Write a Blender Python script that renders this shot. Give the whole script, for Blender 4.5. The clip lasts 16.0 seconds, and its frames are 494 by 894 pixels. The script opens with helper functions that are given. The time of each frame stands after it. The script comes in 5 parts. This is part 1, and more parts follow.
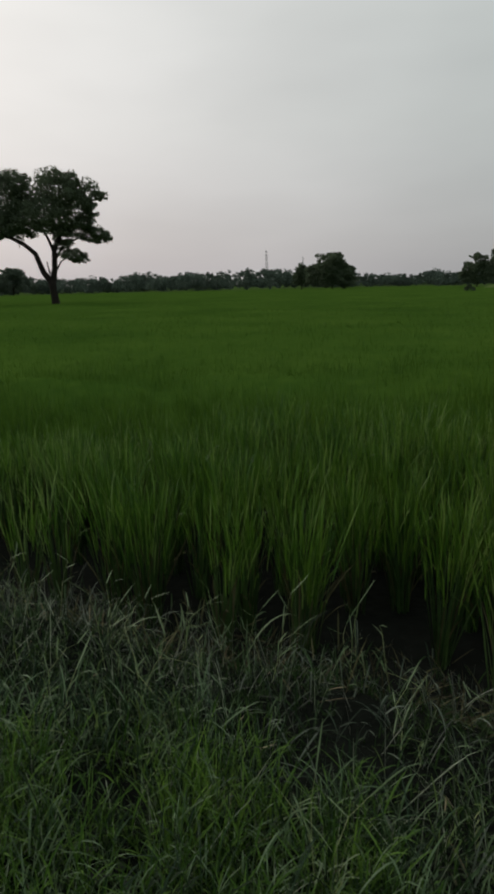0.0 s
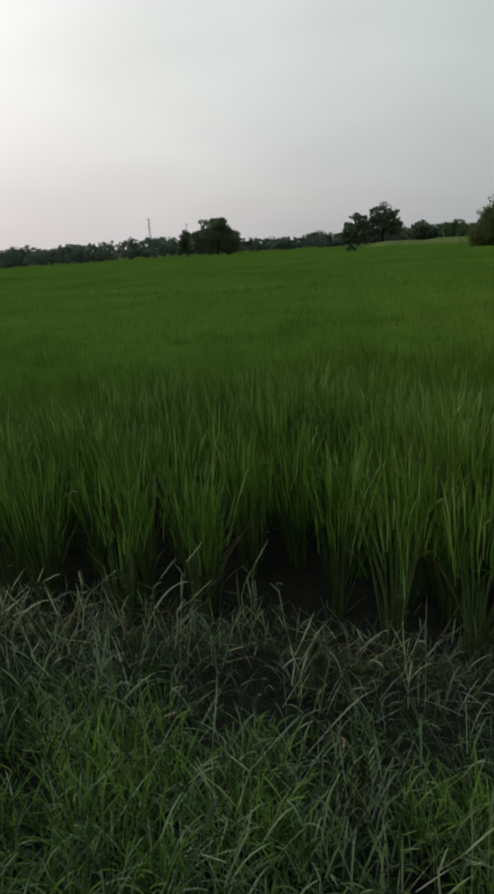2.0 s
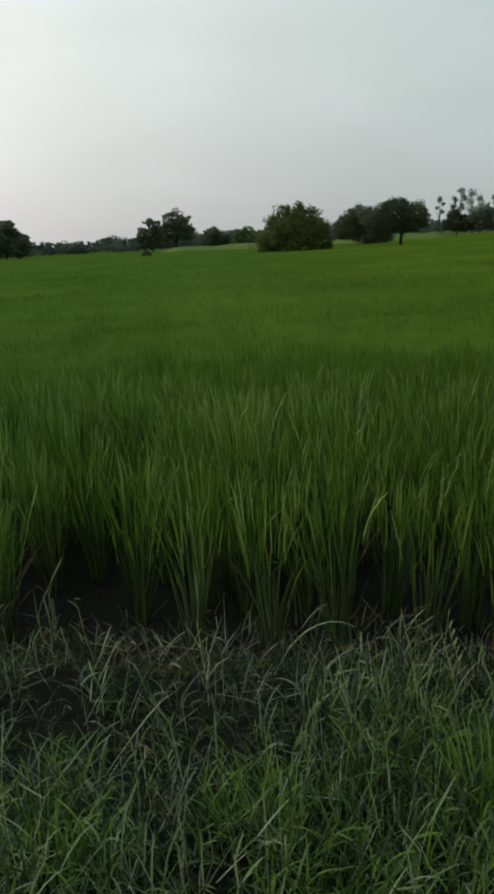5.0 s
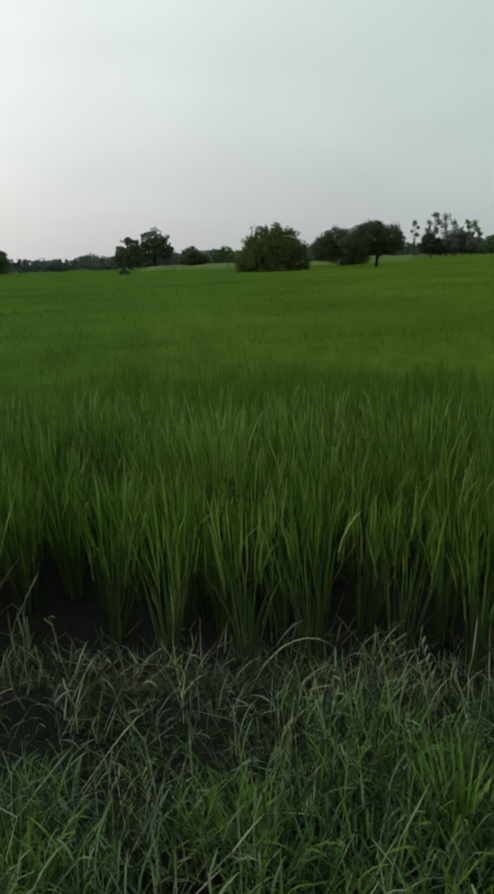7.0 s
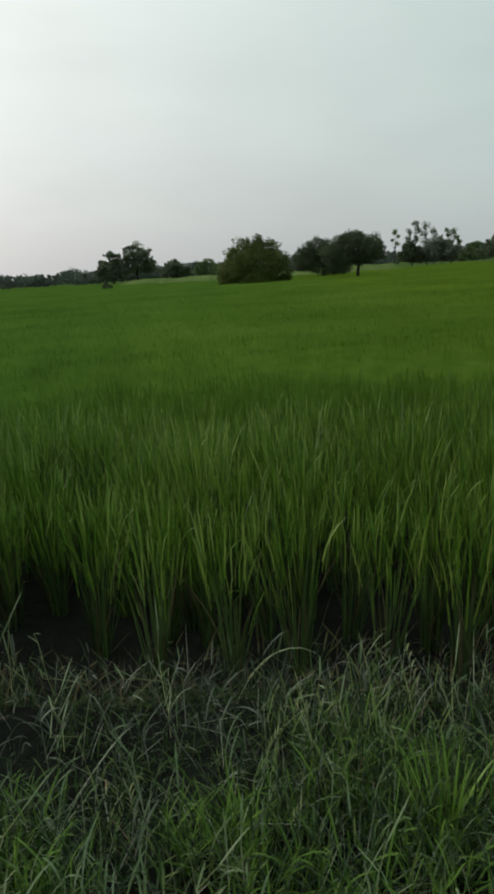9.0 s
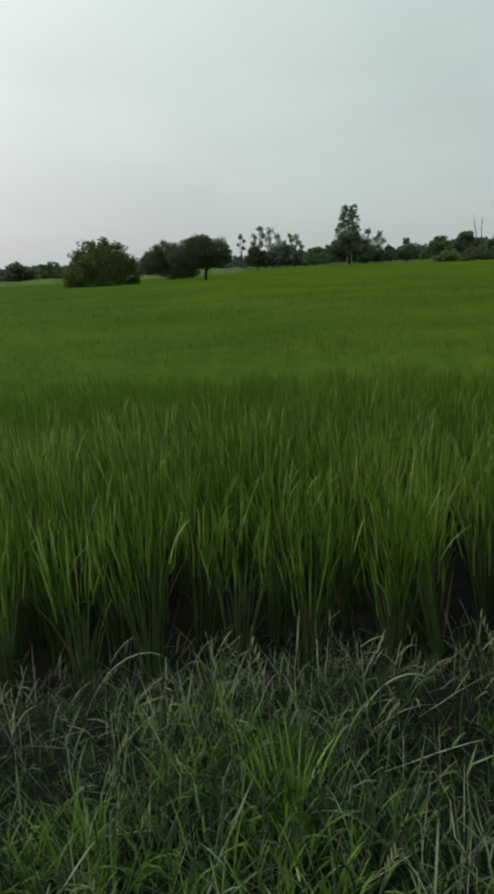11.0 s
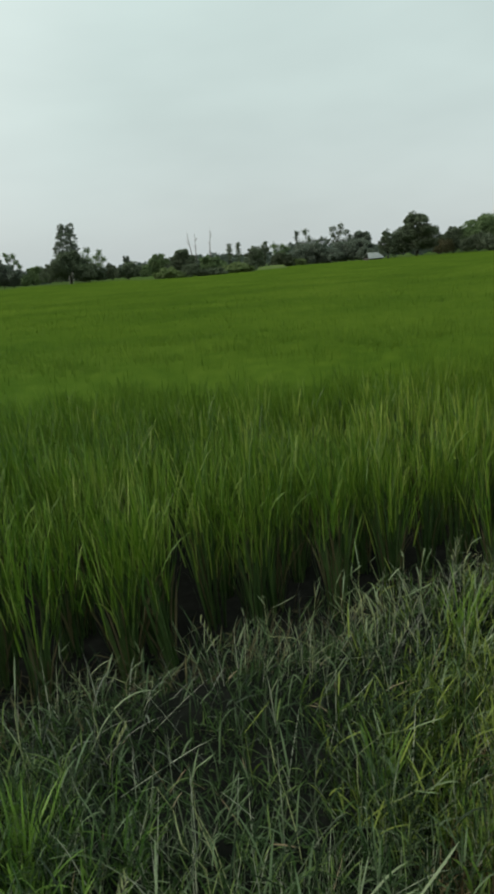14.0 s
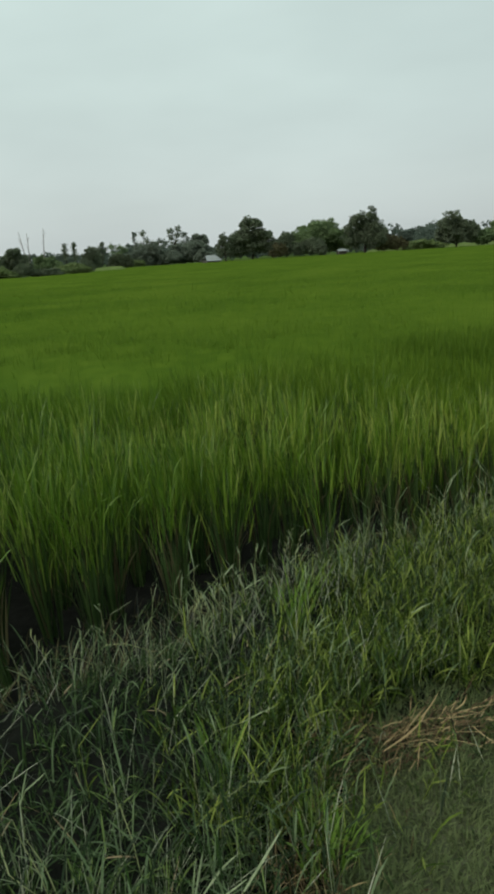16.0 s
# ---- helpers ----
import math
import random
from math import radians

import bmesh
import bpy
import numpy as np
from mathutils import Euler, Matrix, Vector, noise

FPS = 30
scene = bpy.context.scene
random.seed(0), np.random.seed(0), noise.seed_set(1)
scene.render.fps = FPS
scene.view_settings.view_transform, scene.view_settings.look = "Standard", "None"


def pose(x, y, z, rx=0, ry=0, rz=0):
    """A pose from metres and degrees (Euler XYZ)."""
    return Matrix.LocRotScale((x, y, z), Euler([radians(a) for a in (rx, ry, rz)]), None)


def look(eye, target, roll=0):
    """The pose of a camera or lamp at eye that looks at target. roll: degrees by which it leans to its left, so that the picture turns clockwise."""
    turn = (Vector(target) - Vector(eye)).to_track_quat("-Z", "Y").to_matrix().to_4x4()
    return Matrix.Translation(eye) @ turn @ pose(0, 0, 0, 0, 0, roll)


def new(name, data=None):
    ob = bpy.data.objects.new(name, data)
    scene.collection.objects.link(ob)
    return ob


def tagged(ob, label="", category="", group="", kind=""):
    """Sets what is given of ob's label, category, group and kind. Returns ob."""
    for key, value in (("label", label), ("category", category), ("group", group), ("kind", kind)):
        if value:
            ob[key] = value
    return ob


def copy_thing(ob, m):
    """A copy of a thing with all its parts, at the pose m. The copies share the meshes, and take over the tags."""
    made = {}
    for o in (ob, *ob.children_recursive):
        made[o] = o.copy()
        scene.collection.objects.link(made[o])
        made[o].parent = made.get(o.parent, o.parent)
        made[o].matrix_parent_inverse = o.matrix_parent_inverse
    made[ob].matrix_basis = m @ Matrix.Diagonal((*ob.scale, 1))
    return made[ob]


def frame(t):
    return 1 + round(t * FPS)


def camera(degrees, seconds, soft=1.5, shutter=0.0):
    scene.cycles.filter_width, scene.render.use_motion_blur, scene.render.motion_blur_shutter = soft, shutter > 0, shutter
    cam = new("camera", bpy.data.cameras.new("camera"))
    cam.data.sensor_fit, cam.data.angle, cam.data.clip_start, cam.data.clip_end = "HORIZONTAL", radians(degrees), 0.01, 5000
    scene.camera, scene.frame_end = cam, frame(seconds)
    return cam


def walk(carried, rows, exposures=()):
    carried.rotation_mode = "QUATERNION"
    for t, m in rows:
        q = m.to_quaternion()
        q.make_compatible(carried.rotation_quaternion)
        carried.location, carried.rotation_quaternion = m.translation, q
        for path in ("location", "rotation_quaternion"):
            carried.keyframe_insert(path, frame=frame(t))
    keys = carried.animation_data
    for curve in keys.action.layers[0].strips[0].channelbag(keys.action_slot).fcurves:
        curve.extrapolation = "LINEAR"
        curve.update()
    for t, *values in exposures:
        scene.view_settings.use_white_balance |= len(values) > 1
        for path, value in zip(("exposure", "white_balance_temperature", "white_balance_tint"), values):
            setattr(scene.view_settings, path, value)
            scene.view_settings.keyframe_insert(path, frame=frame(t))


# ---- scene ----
# A person stands on a grassy field bank and pans to the right over a rice field.
cam = camera(38.95, 16.0, soft=3.6, shutter=0.2)
ROWS = [
    (0, 0.000, 0.000, 1.499, 0.00, -13.05, -1.34),
    (0.5, 0.013, 0.004, 1.495, -1.45, -13.86, -2.03),
    (1, 0.024, -0.003, 1.494, -3.28, -14.92, -2.81),
    (1.5, 0.044, 0.006, 1.491, -6.58, -15.10, -3.24),
    (2, 0.062, 0.008, 1.484, -8.32, -15.92, -3.82),
    (2.5, 0.077, 0.001, 1.484, -12.10, -16.38, -3.44),
    (3, 0.094, -0.009, 1.491, -14.51, -15.99, -3.65),
    (3.5, 0.098, -0.015, 1.492, -16.51, -16.08, -2.92),
    (4, 0.111, -0.023, 1.496, -19.41, -15.87, -2.84),
    (4.5, 0.125, -0.027, 1.494, -22.09, -16.04, -3.08),
    (5, 0.139, -0.031, 1.496, -24.48, -16.50, -3.28),
    (7.5, 0.129, -0.061, 1.501, -26.65, -14.80, -2.64),
    (8, 0.133, -0.066, 1.508, -26.74, -14.60, -2.93),
    (8.2, 0.131, -0.069, 1.508, -26.73, -14.48, -3.00),
    (10.3, 0.177, -0.102, 1.500, -34.16, -13.66, -3.83),
    (10.5, 0.180, -0.108, 1.501, -35.91, -13.85, -3.45),
    (11, 0.194, -0.120, 1.499, -39.68, -14.65, -3.29),
    (11.5, 0.224, -0.149, 1.501, -45.64, -14.19, -3.95),
    (12, 0.244, -0.155, 1.511, -49.21, -14.67, -3.75),
    (12.5, 0.250, -0.172, 1.512, -51.49, -14.85, -4.07),
    (13, 0.266, -0.192, 1.512, -54.99, -14.58, -4.19),
    (13.5, 0.273, -0.213, 1.510, -58.29, -14.54, -4.41),
    (14, 0.287, -0.228, 1.507, -61.16, -14.67, -4.49),
    (14.5, 0.308, -0.245, 1.503, -64.43, -14.62, -4.03),
    (15, 0.326, -0.257, 1.500, -68.13, -14.81, -3.84),
    (15.5, 0.339, -0.270, 1.499, -70.77, -15.37, -2.89),
    (16, 0.318, -0.288, 1.500, -74.07, -15.40, -3.57),
]
EXPOSURES = [(0.0, -0.87, 6500, 10), (0.5, -0.8, 6500, 10), (1.5, -0.62, 6500, 10), (3.5, -0.4, 6500, 8), (5.0, -0.31, 6500, 8), (8.0, -0.25, 6500, 7), (11.0, -0.15, 6500, 8), (13.5, 0.02, 6500, 8), (16.0, 0.06, 6500, 7)]
walk(cam, [(t, pose(x, y, z, 90 + pitch, 0, yaw) @ pose(0, 0, 0, 0, 0, roll)) for t, x, y, z, yaw, pitch, roll in ROWS], EXPOSURES)

# ---- light: a bright thin overcast with the sun veiled, ahead to the west ----
SUN_AZ, SUN_EL = -42.0, 32.0
world = bpy.data.worlds.new("sky")
scene.world = world
world.use_nodes = True
wn, wl = world.node_tree.nodes, world.node_tree.links
wn.clear()
sky = wn.new("ShaderNodeTexSky")
sky.sky_type, sky.sun_disc = "NISHITA", False
sky.sun_elevation, sky.sun_rotation = radians(SUN_EL), radians(SUN_AZ)
sky.air_density, sky.dust_density, sky.ozone_density = 1.0, 4.0, 1.0
coord = wn.new("ShaderNodeTexCoord")
sep = wn.new("ShaderNodeSeparateXYZ")
wl.new(coord.outputs["Generated"], sep.inputs[0])
ramp = wn.new("ShaderNodeValToRGB")
while len(ramp.color_ramp.elements) < 3:
    ramp.color_ramp.elements.new(0.5)
for el, (at_z, col) in zip(ramp.color_ramp.elements, ((0.0, (5.65, 6.15, 6.22)), (0.2, (6.35, 7.4, 7.1)), (0.5, (6.9, 8.4, 7.95)))):
    el.position, el.color = at_z, (*col, 1)
wl.new(sep.outputs["Z"], ramp.inputs[0])
cloud = wn.new("ShaderNodeTexNoise")
cloud.inputs["Scale"].default_value, cloud.inputs["Detail"].default_value, cloud.inputs["Roughness"].default_value = 1.6, 4.0, 0.5
stretch = wn.new("ShaderNodeMapping")
stretch.inputs["Scale"].default_value = (1, 1, 3.2)
wl.new(coord.outputs["Generated"], stretch.inputs[0])
wl.new(stretch.outputs[0], cloud.inputs["Vector"])
soften = wn.new("ShaderNodeMapRange")
soften.inputs["From Min"].default_value, soften.inputs["From Max"].default_value = 0.3, 0.7
soften.inputs["To Min"].default_value, soften.inputs["To Max"].default_value = 0.9, 1.1
wl.new(cloud.outputs["Fac"], soften.inputs["Value"])
toward = wn.new("ShaderNodeVectorMath")
toward.operation = "DOT_PRODUCT"
toward.inputs[1].default_value = (math.sin(radians(SUN_AZ)) * math.cos(radians(SUN_EL)), math.cos(radians(SUN_AZ)) * math.cos(radians(SUN_EL)), math.sin(radians(SUN_EL)))
wl.new(coord.outputs["Generated"], toward.inputs[0])
angle = wn.new("ShaderNodeMapRange")
angle.inputs["From Min"].default_value, angle.inputs["From Max"].default_value = -1.0, 1.0
wl.new(toward.outputs["Value"], angle.inputs["Value"])
glow = wn.new("ShaderNodeValToRGB")
glow.color_ramp.interpolation = "CARDINAL"
while len(glow.color_ramp.elements) < 8:
    glow.color_ramp.elements.new(0.5)
for el, (at_z, v) in zip(glow.color_ramp.elements, ((0.0, 0.15), (0.2, 0.22), (0.35, 0.262), (0.63, 0.281), (0.72, 0.311), (0.8, 0.37), (0.88, 0.425), (1.0, 0.55))):
    el.position, el.color = at_z, (v, v, v, 1)
wl.new(angle.outputs[0], glow.inputs[0])
both = wn.new("ShaderNodeMath")
both.operation = "MULTIPLY"
lift = wn.new("ShaderNodeMath")
lift.operation = "MULTIPLY"
lift.inputs[1].default_value = 4.0
wl.new(glow.outputs[0], lift.inputs[0])
wl.new(lift.outputs[0], both.inputs[0])
wl.new(soften.outputs[0], both.inputs[1])
veil = wn.new("ShaderNodeVectorMath")
veil.operation = "SCALE"
warm = wn.new("ShaderNodeMix")
warm.data_type, warm.blend_type = "RGBA", "MULTIPLY"
warm.inputs["B"].default_value = (1.2, 0.985, 1.0, 1)
near_sun = wn.new("ShaderNodeMapRange")
near_sun.inputs["From Min"].default_value, near_sun.inputs["From Max"].default_value = 0.05, 0.95
wl.new(toward.outputs["Value"], near_sun.inputs["Value"])
wl.new(near_sun.outputs[0], warm.inputs["Factor"])
wl.new(ramp.outputs[0], warm.inputs["A"])
wl.new(warm.outputs["Result"], veil.inputs[0])
wl.new(both.outputs[0], veil.inputs["Scale"])
mixer = wn.new("ShaderNodeMix")
mixer.data_type = "RGBA"
mixer.inputs["Factor"].default_value = 0.85
wl.new(sky.outputs[0], mixer.inputs["A"])
wl.new(veil.outputs[0], mixer.inputs["B"])
back = wn.new("ShaderNodeBackground")
back.inputs["Strength"].default_value = 0.1
wl.new(mixer.outputs["Result"], back.inputs["Color"])
wl.new(back.outputs[0], wn.new("ShaderNodeOutputWorld").inputs["Surface"])

sun = new("sun", bpy.data.lights.new("sun", "SUN"))
sun.data.energy, sun.data.angle, sun.data.color = 0.7, radians(14), (1.0, 0.95, 0.88)
sa, se = radians(SUN_AZ), radians(SUN_EL)
sun.matrix_world = look((0, 0, 60), (-math.sin(sa) * math.cos(se) * 50, -math.cos(sa) * math.cos(se) * 50, 60 - math.sin(se) * 50))


# ---- materials ----
def make_mat(name, colours, rough=0.55, scale=3.0, translucent=0.0, island=0.0, bump=0.0, fine=40.0, gloss=0.5, obj_random=0.0, riper=0.0):
    """Two colours blended by coarse and fine noise, with brightness varied by island or by object."""
    m = bpy.data.materials.new(name)
    m.use_nodes = True
    n, l = m.node_tree.nodes, m.node_tree.links
    bsdf, out = n["Principled BSDF"], n["Material Output"]
    geo = n.new("ShaderNodeNewGeometry")
    n1, n2 = n.new("ShaderNodeTexNoise"), n.new("ShaderNodeTexNoise")
    n1.inputs["Scale"].default_value, n1.inputs["Detail"].default_value = scale, 3.0
    n2.inputs["Scale"].default_value, n2.inputs["Detail"].default_value = fine, 2.0
    for q in (n1, n2):
        l.new(geo.outputs["Position"], q.inputs["Vector"])
    add = n.new("ShaderNodeMath")
    add.operation = "MULTIPLY_ADD"
    add.inputs[1].default_value = 0.45
    l.new(n2.outputs["Fac"], add.inputs[0])
    half = n.new("ShaderNodeMath")
    half.operation = "MULTIPLY"
    half.inputs[1].default_value = 0.55
    l.new(n1.outputs["Fac"], half.inputs[0])
    l.new(half.outputs[0], add.inputs[2])
    last = add.outputs[0]
    if island or obj_random:
        r = n.new("ShaderNodeMath")
        r.operation = "MULTIPLY_ADD"
        source = n.new("ShaderNodeObjectInfo").outputs["Random"] if obj_random else geo.outputs["Random Per Island"]
        amount = island or obj_random
        r.inputs[1].default_value = amount
        l.new(source, r.inputs[0])
        off = n.new("ShaderNodeMath")
        off.operation = "ADD"
        off.inputs[1].default_value = -0.5 * amount
        l.new(last, off.inputs[0])
        l.new(off.outputs[0], r.inputs[2])
        last = r.outputs[0]
    cr = n.new("ShaderNodeValToRGB")
    els = cr.color_ramp.elements
    while len(els) < len(colours):
        els.new(0.5)
    for i, col in enumerate(colours):
        els[i].position = 0.28 + 0.44 * i / max(1, len(colours) - 1)
        els[i].color = (*col, 1)
    l.new(last, cr.inputs[0])
    colour = cr.outputs[0]
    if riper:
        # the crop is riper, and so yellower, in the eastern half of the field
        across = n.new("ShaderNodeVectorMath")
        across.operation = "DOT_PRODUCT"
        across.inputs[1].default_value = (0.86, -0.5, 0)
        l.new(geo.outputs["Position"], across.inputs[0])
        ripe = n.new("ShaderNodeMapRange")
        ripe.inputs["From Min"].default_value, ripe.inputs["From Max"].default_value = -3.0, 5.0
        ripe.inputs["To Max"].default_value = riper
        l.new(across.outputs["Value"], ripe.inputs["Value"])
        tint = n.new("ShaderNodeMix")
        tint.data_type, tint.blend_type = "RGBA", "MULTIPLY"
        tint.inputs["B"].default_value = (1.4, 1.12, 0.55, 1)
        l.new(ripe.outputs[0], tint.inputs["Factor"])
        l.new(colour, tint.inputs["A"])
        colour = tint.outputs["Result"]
    l.new(colour, bsdf.inputs["Base Color"])
    bsdf.inputs["Roughness"].default_value = rough
    bsdf.inputs["Specular IOR Level"].default_value = gloss
    if bump:
        b = n.new("ShaderNodeBump")
        b.inputs["Strength"].default_value, b.inputs["Distance"].default_value = bump, 0.02
        l.new(n2.outputs["Fac"], b.inputs["Height"])
        l.new(b.outputs[0], bsdf.inputs["Normal"])
    if translucent:
        tr = n.new("ShaderNodeBsdfTranslucent")
        l.new(colour, tr.inputs["Color"])
        mx = n.new("ShaderNodeMixShader")
        mx.inputs[0].default_value = translucent
        l.new(bsdf.outputs[0], mx.inputs[1])
        l.new(tr.outputs[0], mx.inputs[2])
        l.new(mx.outputs[0], out.inputs["Surface"])
    return m


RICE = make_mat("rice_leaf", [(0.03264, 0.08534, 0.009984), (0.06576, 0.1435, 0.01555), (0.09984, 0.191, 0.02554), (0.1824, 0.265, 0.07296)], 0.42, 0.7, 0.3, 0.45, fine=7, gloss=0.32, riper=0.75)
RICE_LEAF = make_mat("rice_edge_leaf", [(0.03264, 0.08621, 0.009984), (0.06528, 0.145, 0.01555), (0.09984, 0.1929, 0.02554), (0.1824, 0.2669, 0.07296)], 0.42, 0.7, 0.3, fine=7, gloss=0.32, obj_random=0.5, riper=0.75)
# dull sheaths and brown old leaves, with shade at the feet in their colour
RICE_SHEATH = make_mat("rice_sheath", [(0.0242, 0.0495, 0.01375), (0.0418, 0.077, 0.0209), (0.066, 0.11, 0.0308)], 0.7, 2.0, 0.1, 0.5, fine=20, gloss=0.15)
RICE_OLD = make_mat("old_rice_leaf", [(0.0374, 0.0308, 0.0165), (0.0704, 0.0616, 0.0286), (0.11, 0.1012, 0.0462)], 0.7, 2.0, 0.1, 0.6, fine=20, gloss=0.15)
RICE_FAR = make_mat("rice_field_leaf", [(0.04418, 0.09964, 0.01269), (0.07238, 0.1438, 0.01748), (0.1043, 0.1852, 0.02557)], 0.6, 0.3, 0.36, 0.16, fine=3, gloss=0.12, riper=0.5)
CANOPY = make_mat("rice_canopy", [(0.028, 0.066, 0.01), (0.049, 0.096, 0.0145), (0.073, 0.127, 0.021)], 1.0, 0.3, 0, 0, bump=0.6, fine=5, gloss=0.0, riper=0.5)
GRASS = make_mat("bank_grass", [(0.009614, 0.02272, 0.005681), (0.01748, 0.0402, 0.01031), (0.03234, 0.06468, 0.01835), (0.1092, 0.1591, 0.07516)], 0.5, 2.0, 0.22, 0.95, fine=30, gloss=0.2)
UNDER = make_mat("under_grass", [(0.01904, 0.03808, 0.01064), (0.03024, 0.05824, 0.01624), (0.0448, 0.08288, 0.02296)], 0.7, 2.0, 0.15, 0.5, fine=30, gloss=0.1)
LAWN = make_mat("short_grass", [(0.01242, 0.03312, 0.005704), (0.03128, 0.07176, 0.01214), (0.05888, 0.1122, 0.02116), (0.138, 0.1978, 0.0552)], 0.55, 2.0, 0.3, 0.9, fine=30, gloss=0.2)
LUSH = make_mat("lush_grass", [(0.029, 0.054, 0.0075), (0.064, 0.106, 0.0135), (0.112, 0.164, 0.024), (0.21, 0.265, 0.058)], 0.55, 2.0, 0.3, 0.9, fine=30, gloss=0.06)
YOUNG = make_mat("young_grass", [(0.03588, 0.08464, 0.01104), (0.07084, 0.1435, 0.02024), (0.1214, 0.2134, 0.03772)], 0.5, 2.0, 0.3, 0.7, fine=30, gloss=0.15)
PALE_LEAVES = make_mat("pale_grass_leaf", [(0.04416, 0.07544, 0.02392), (0.0966, 0.138, 0.05336), (0.207, 0.2438, 0.1334)], 0.5, 3.0, 0.25, 0.9, fine=40, gloss=0.2)
LIME = make_mat("fresh_grass", [(0.11, 0.205, 0.028), (0.19, 0.32, 0.05)], 0.45, 3.0, 0.35, fine=30, gloss=0.35, obj_random=0.5)
SEDGE = make_mat("green_sedge", [(0.01564, 0.03956, 0.01362), (0.03312, 0.07176, 0.02484), (0.06256, 0.115, 0.04324), (0.1564, 0.2254, 0.115)], 0.48, 2.0, 0.28, 0.95, fine=30, gloss=0.35)
GREY_LEAF = make_mat("greyed_grass_leaf", [(0.0237, 0.03724, 0.02031), (0.05586, 0.07618, 0.04909), (0.1397, 0.1608, 0.1227)], 0.5, 3.0, 0.2, 0.95, fine=40, gloss=0.2)
STRAW = make_mat("dry_straw", [(0.16, 0.11, 0.06), (0.26, 0.20, 0.11), (0.36, 0.29, 0.18)], 0.6, 4.0, 0.15, 0.6, fine=60, gloss=0.3)
STRAW_GOLD = make_mat("golden_straw", [(0.075, 0.05, 0.023), (0.14, 0.1, 0.045), (0.34, 0.26, 0.13)], 0.6, 4.0, 0.15, 0.9, fine=60, gloss=0.2)
LITTER = make_mat("brown_litter", [(0.035, 0.025, 0.016), (0.06, 0.043, 0.027), (0.1, 0.072, 0.045)], 0.8, 4.0, 0.1, 0.7, fine=60, gloss=0.05)
SEED = make_mat("seed_husk", [(0.16, 0.19, 0.075), (0.3, 0.33, 0.155)], 0.6, 8.0, 0.2, fine=60, gloss=0.2, obj_random=0.7)
TRODDEN = make_mat("trodden_grass", [(0.085, 0.112, 0.046), (0.108, 0.14, 0.058), (0.138, 0.172, 0.076)], 0.6, 3.0, 0.2, 0.4, fine=30, gloss=0.05)
PALE_LEAF = make_mat("pale_leaf", [(0.11, 0.165, 0.065), (0.25, 0.31, 0.17)], 0.45, 6.0, 0.3, fine=40, gloss=0.35, obj_random=0.7)
STEM = make_mat("grey_stem", [(0.058, 0.064, 0.05), (0.125, 0.132, 0.105), (0.26, 0.265, 0.215)], 0.6, 4.0, 0.1, 0.9, fine=60, gloss=0.2)
PALE_STEM = make_mat("pale_stem", [(0.072, 0.094, 0.048), (0.165, 0.195, 0.12), (0.34, 0.365, 0.26)], 0.5, 4.0, 0.2, 0.9, fine=60, gloss=0.35)
# bank soil, nearly black: the shade between grass blades is in its colour
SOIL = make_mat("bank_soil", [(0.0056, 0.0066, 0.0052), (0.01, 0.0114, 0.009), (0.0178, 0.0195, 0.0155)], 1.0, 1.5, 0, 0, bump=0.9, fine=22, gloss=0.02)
CLOD = make_mat("dry_clod", [(0.05, 0.048, 0.046), (0.10, 0.095, 0.09)], 1.0, 8.0, 0, 0, bump=0.8, fine=60, gloss=0.03)
# dark wet mud, darkened further for the shade among the rice
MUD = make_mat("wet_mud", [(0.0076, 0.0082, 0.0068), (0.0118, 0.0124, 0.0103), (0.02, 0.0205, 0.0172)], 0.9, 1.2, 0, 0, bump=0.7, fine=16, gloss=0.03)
TURF = make_mat("trodden_turf", [(0.05, 0.058, 0.032), (0.068, 0.08, 0.042), (0.09, 0.1, 0.058)], 1.0, 6.0, 0, 0, bump=0.6, fine=50, gloss=0.02)
MEADOW = make_mat("far_meadow", [(0.042, 0.075, 0.02), (0.062, 0.1, 0.028), (0.085, 0.12, 0.04)], 1.0, 0.06, 0, 0, bump=0.4, fine=0.8, gloss=0.0)
DIKE = make_mat("dike_grass", [(0.085, 0.13, 0.04), (0.12, 0.17, 0.055), (0.155, 0.2, 0.075)], 1.0, 0.3, 0.2, 0, bump=0.4, fine=2.0, gloss=0.0)
LEAF_DARK = make_mat("dark_leaf", [(0.088, 0.114, 0.072), (0.12, 0.15, 0.094), (0.15, 0.186, 0.116)], 0.75, 0.4, 0.42, 0.25, fine=4, gloss=0.1)
LEAF_LONE = make_mat("deep_green_leaf", [(0.092, 0.115, 0.074), (0.122, 0.148, 0.094), (0.152, 0.182, 0.114)], 0.7, 0.4, 0.3, 0.25, fine=4, gloss=0.2)
LEAF_MID = make_mat("green_leaf", [(0.098, 0.148, 0.066), (0.136, 0.196, 0.086), (0.172, 0.242, 0.108)], 0.7, 0.3, 0.4, 0.25, fine=3, gloss=0.12)
LEAF_BRIGHT = make_mat("light_leaf", [(0.11, 0.16, 0.055), (0.15, 0.21, 0.075), (0.19, 0.25, 0.1)], 0.6, 0.3, 0.28, 0.5, fine=3, gloss=0.25)
# aerial haze put into the leaf colour: paler, greyer and bluer with distance
LEAF_GREY = make_mat("hazed_leaf", [(0.135, 0.168, 0.128), (0.155, 0.188, 0.145), (0.178, 0.212, 0.165)], 0.9, 0.1, 0.46, 0.15, fine=1.5, gloss=0.05)
LEAF_FAR = make_mat("far_hazed_leaf", [(0.092, 0.122, 0.1), (0.108, 0.14, 0.114), (0.126, 0.16, 0.13)], 0.9, 0.05, 0.46, 0.05, fine=1.0, gloss=0.02)
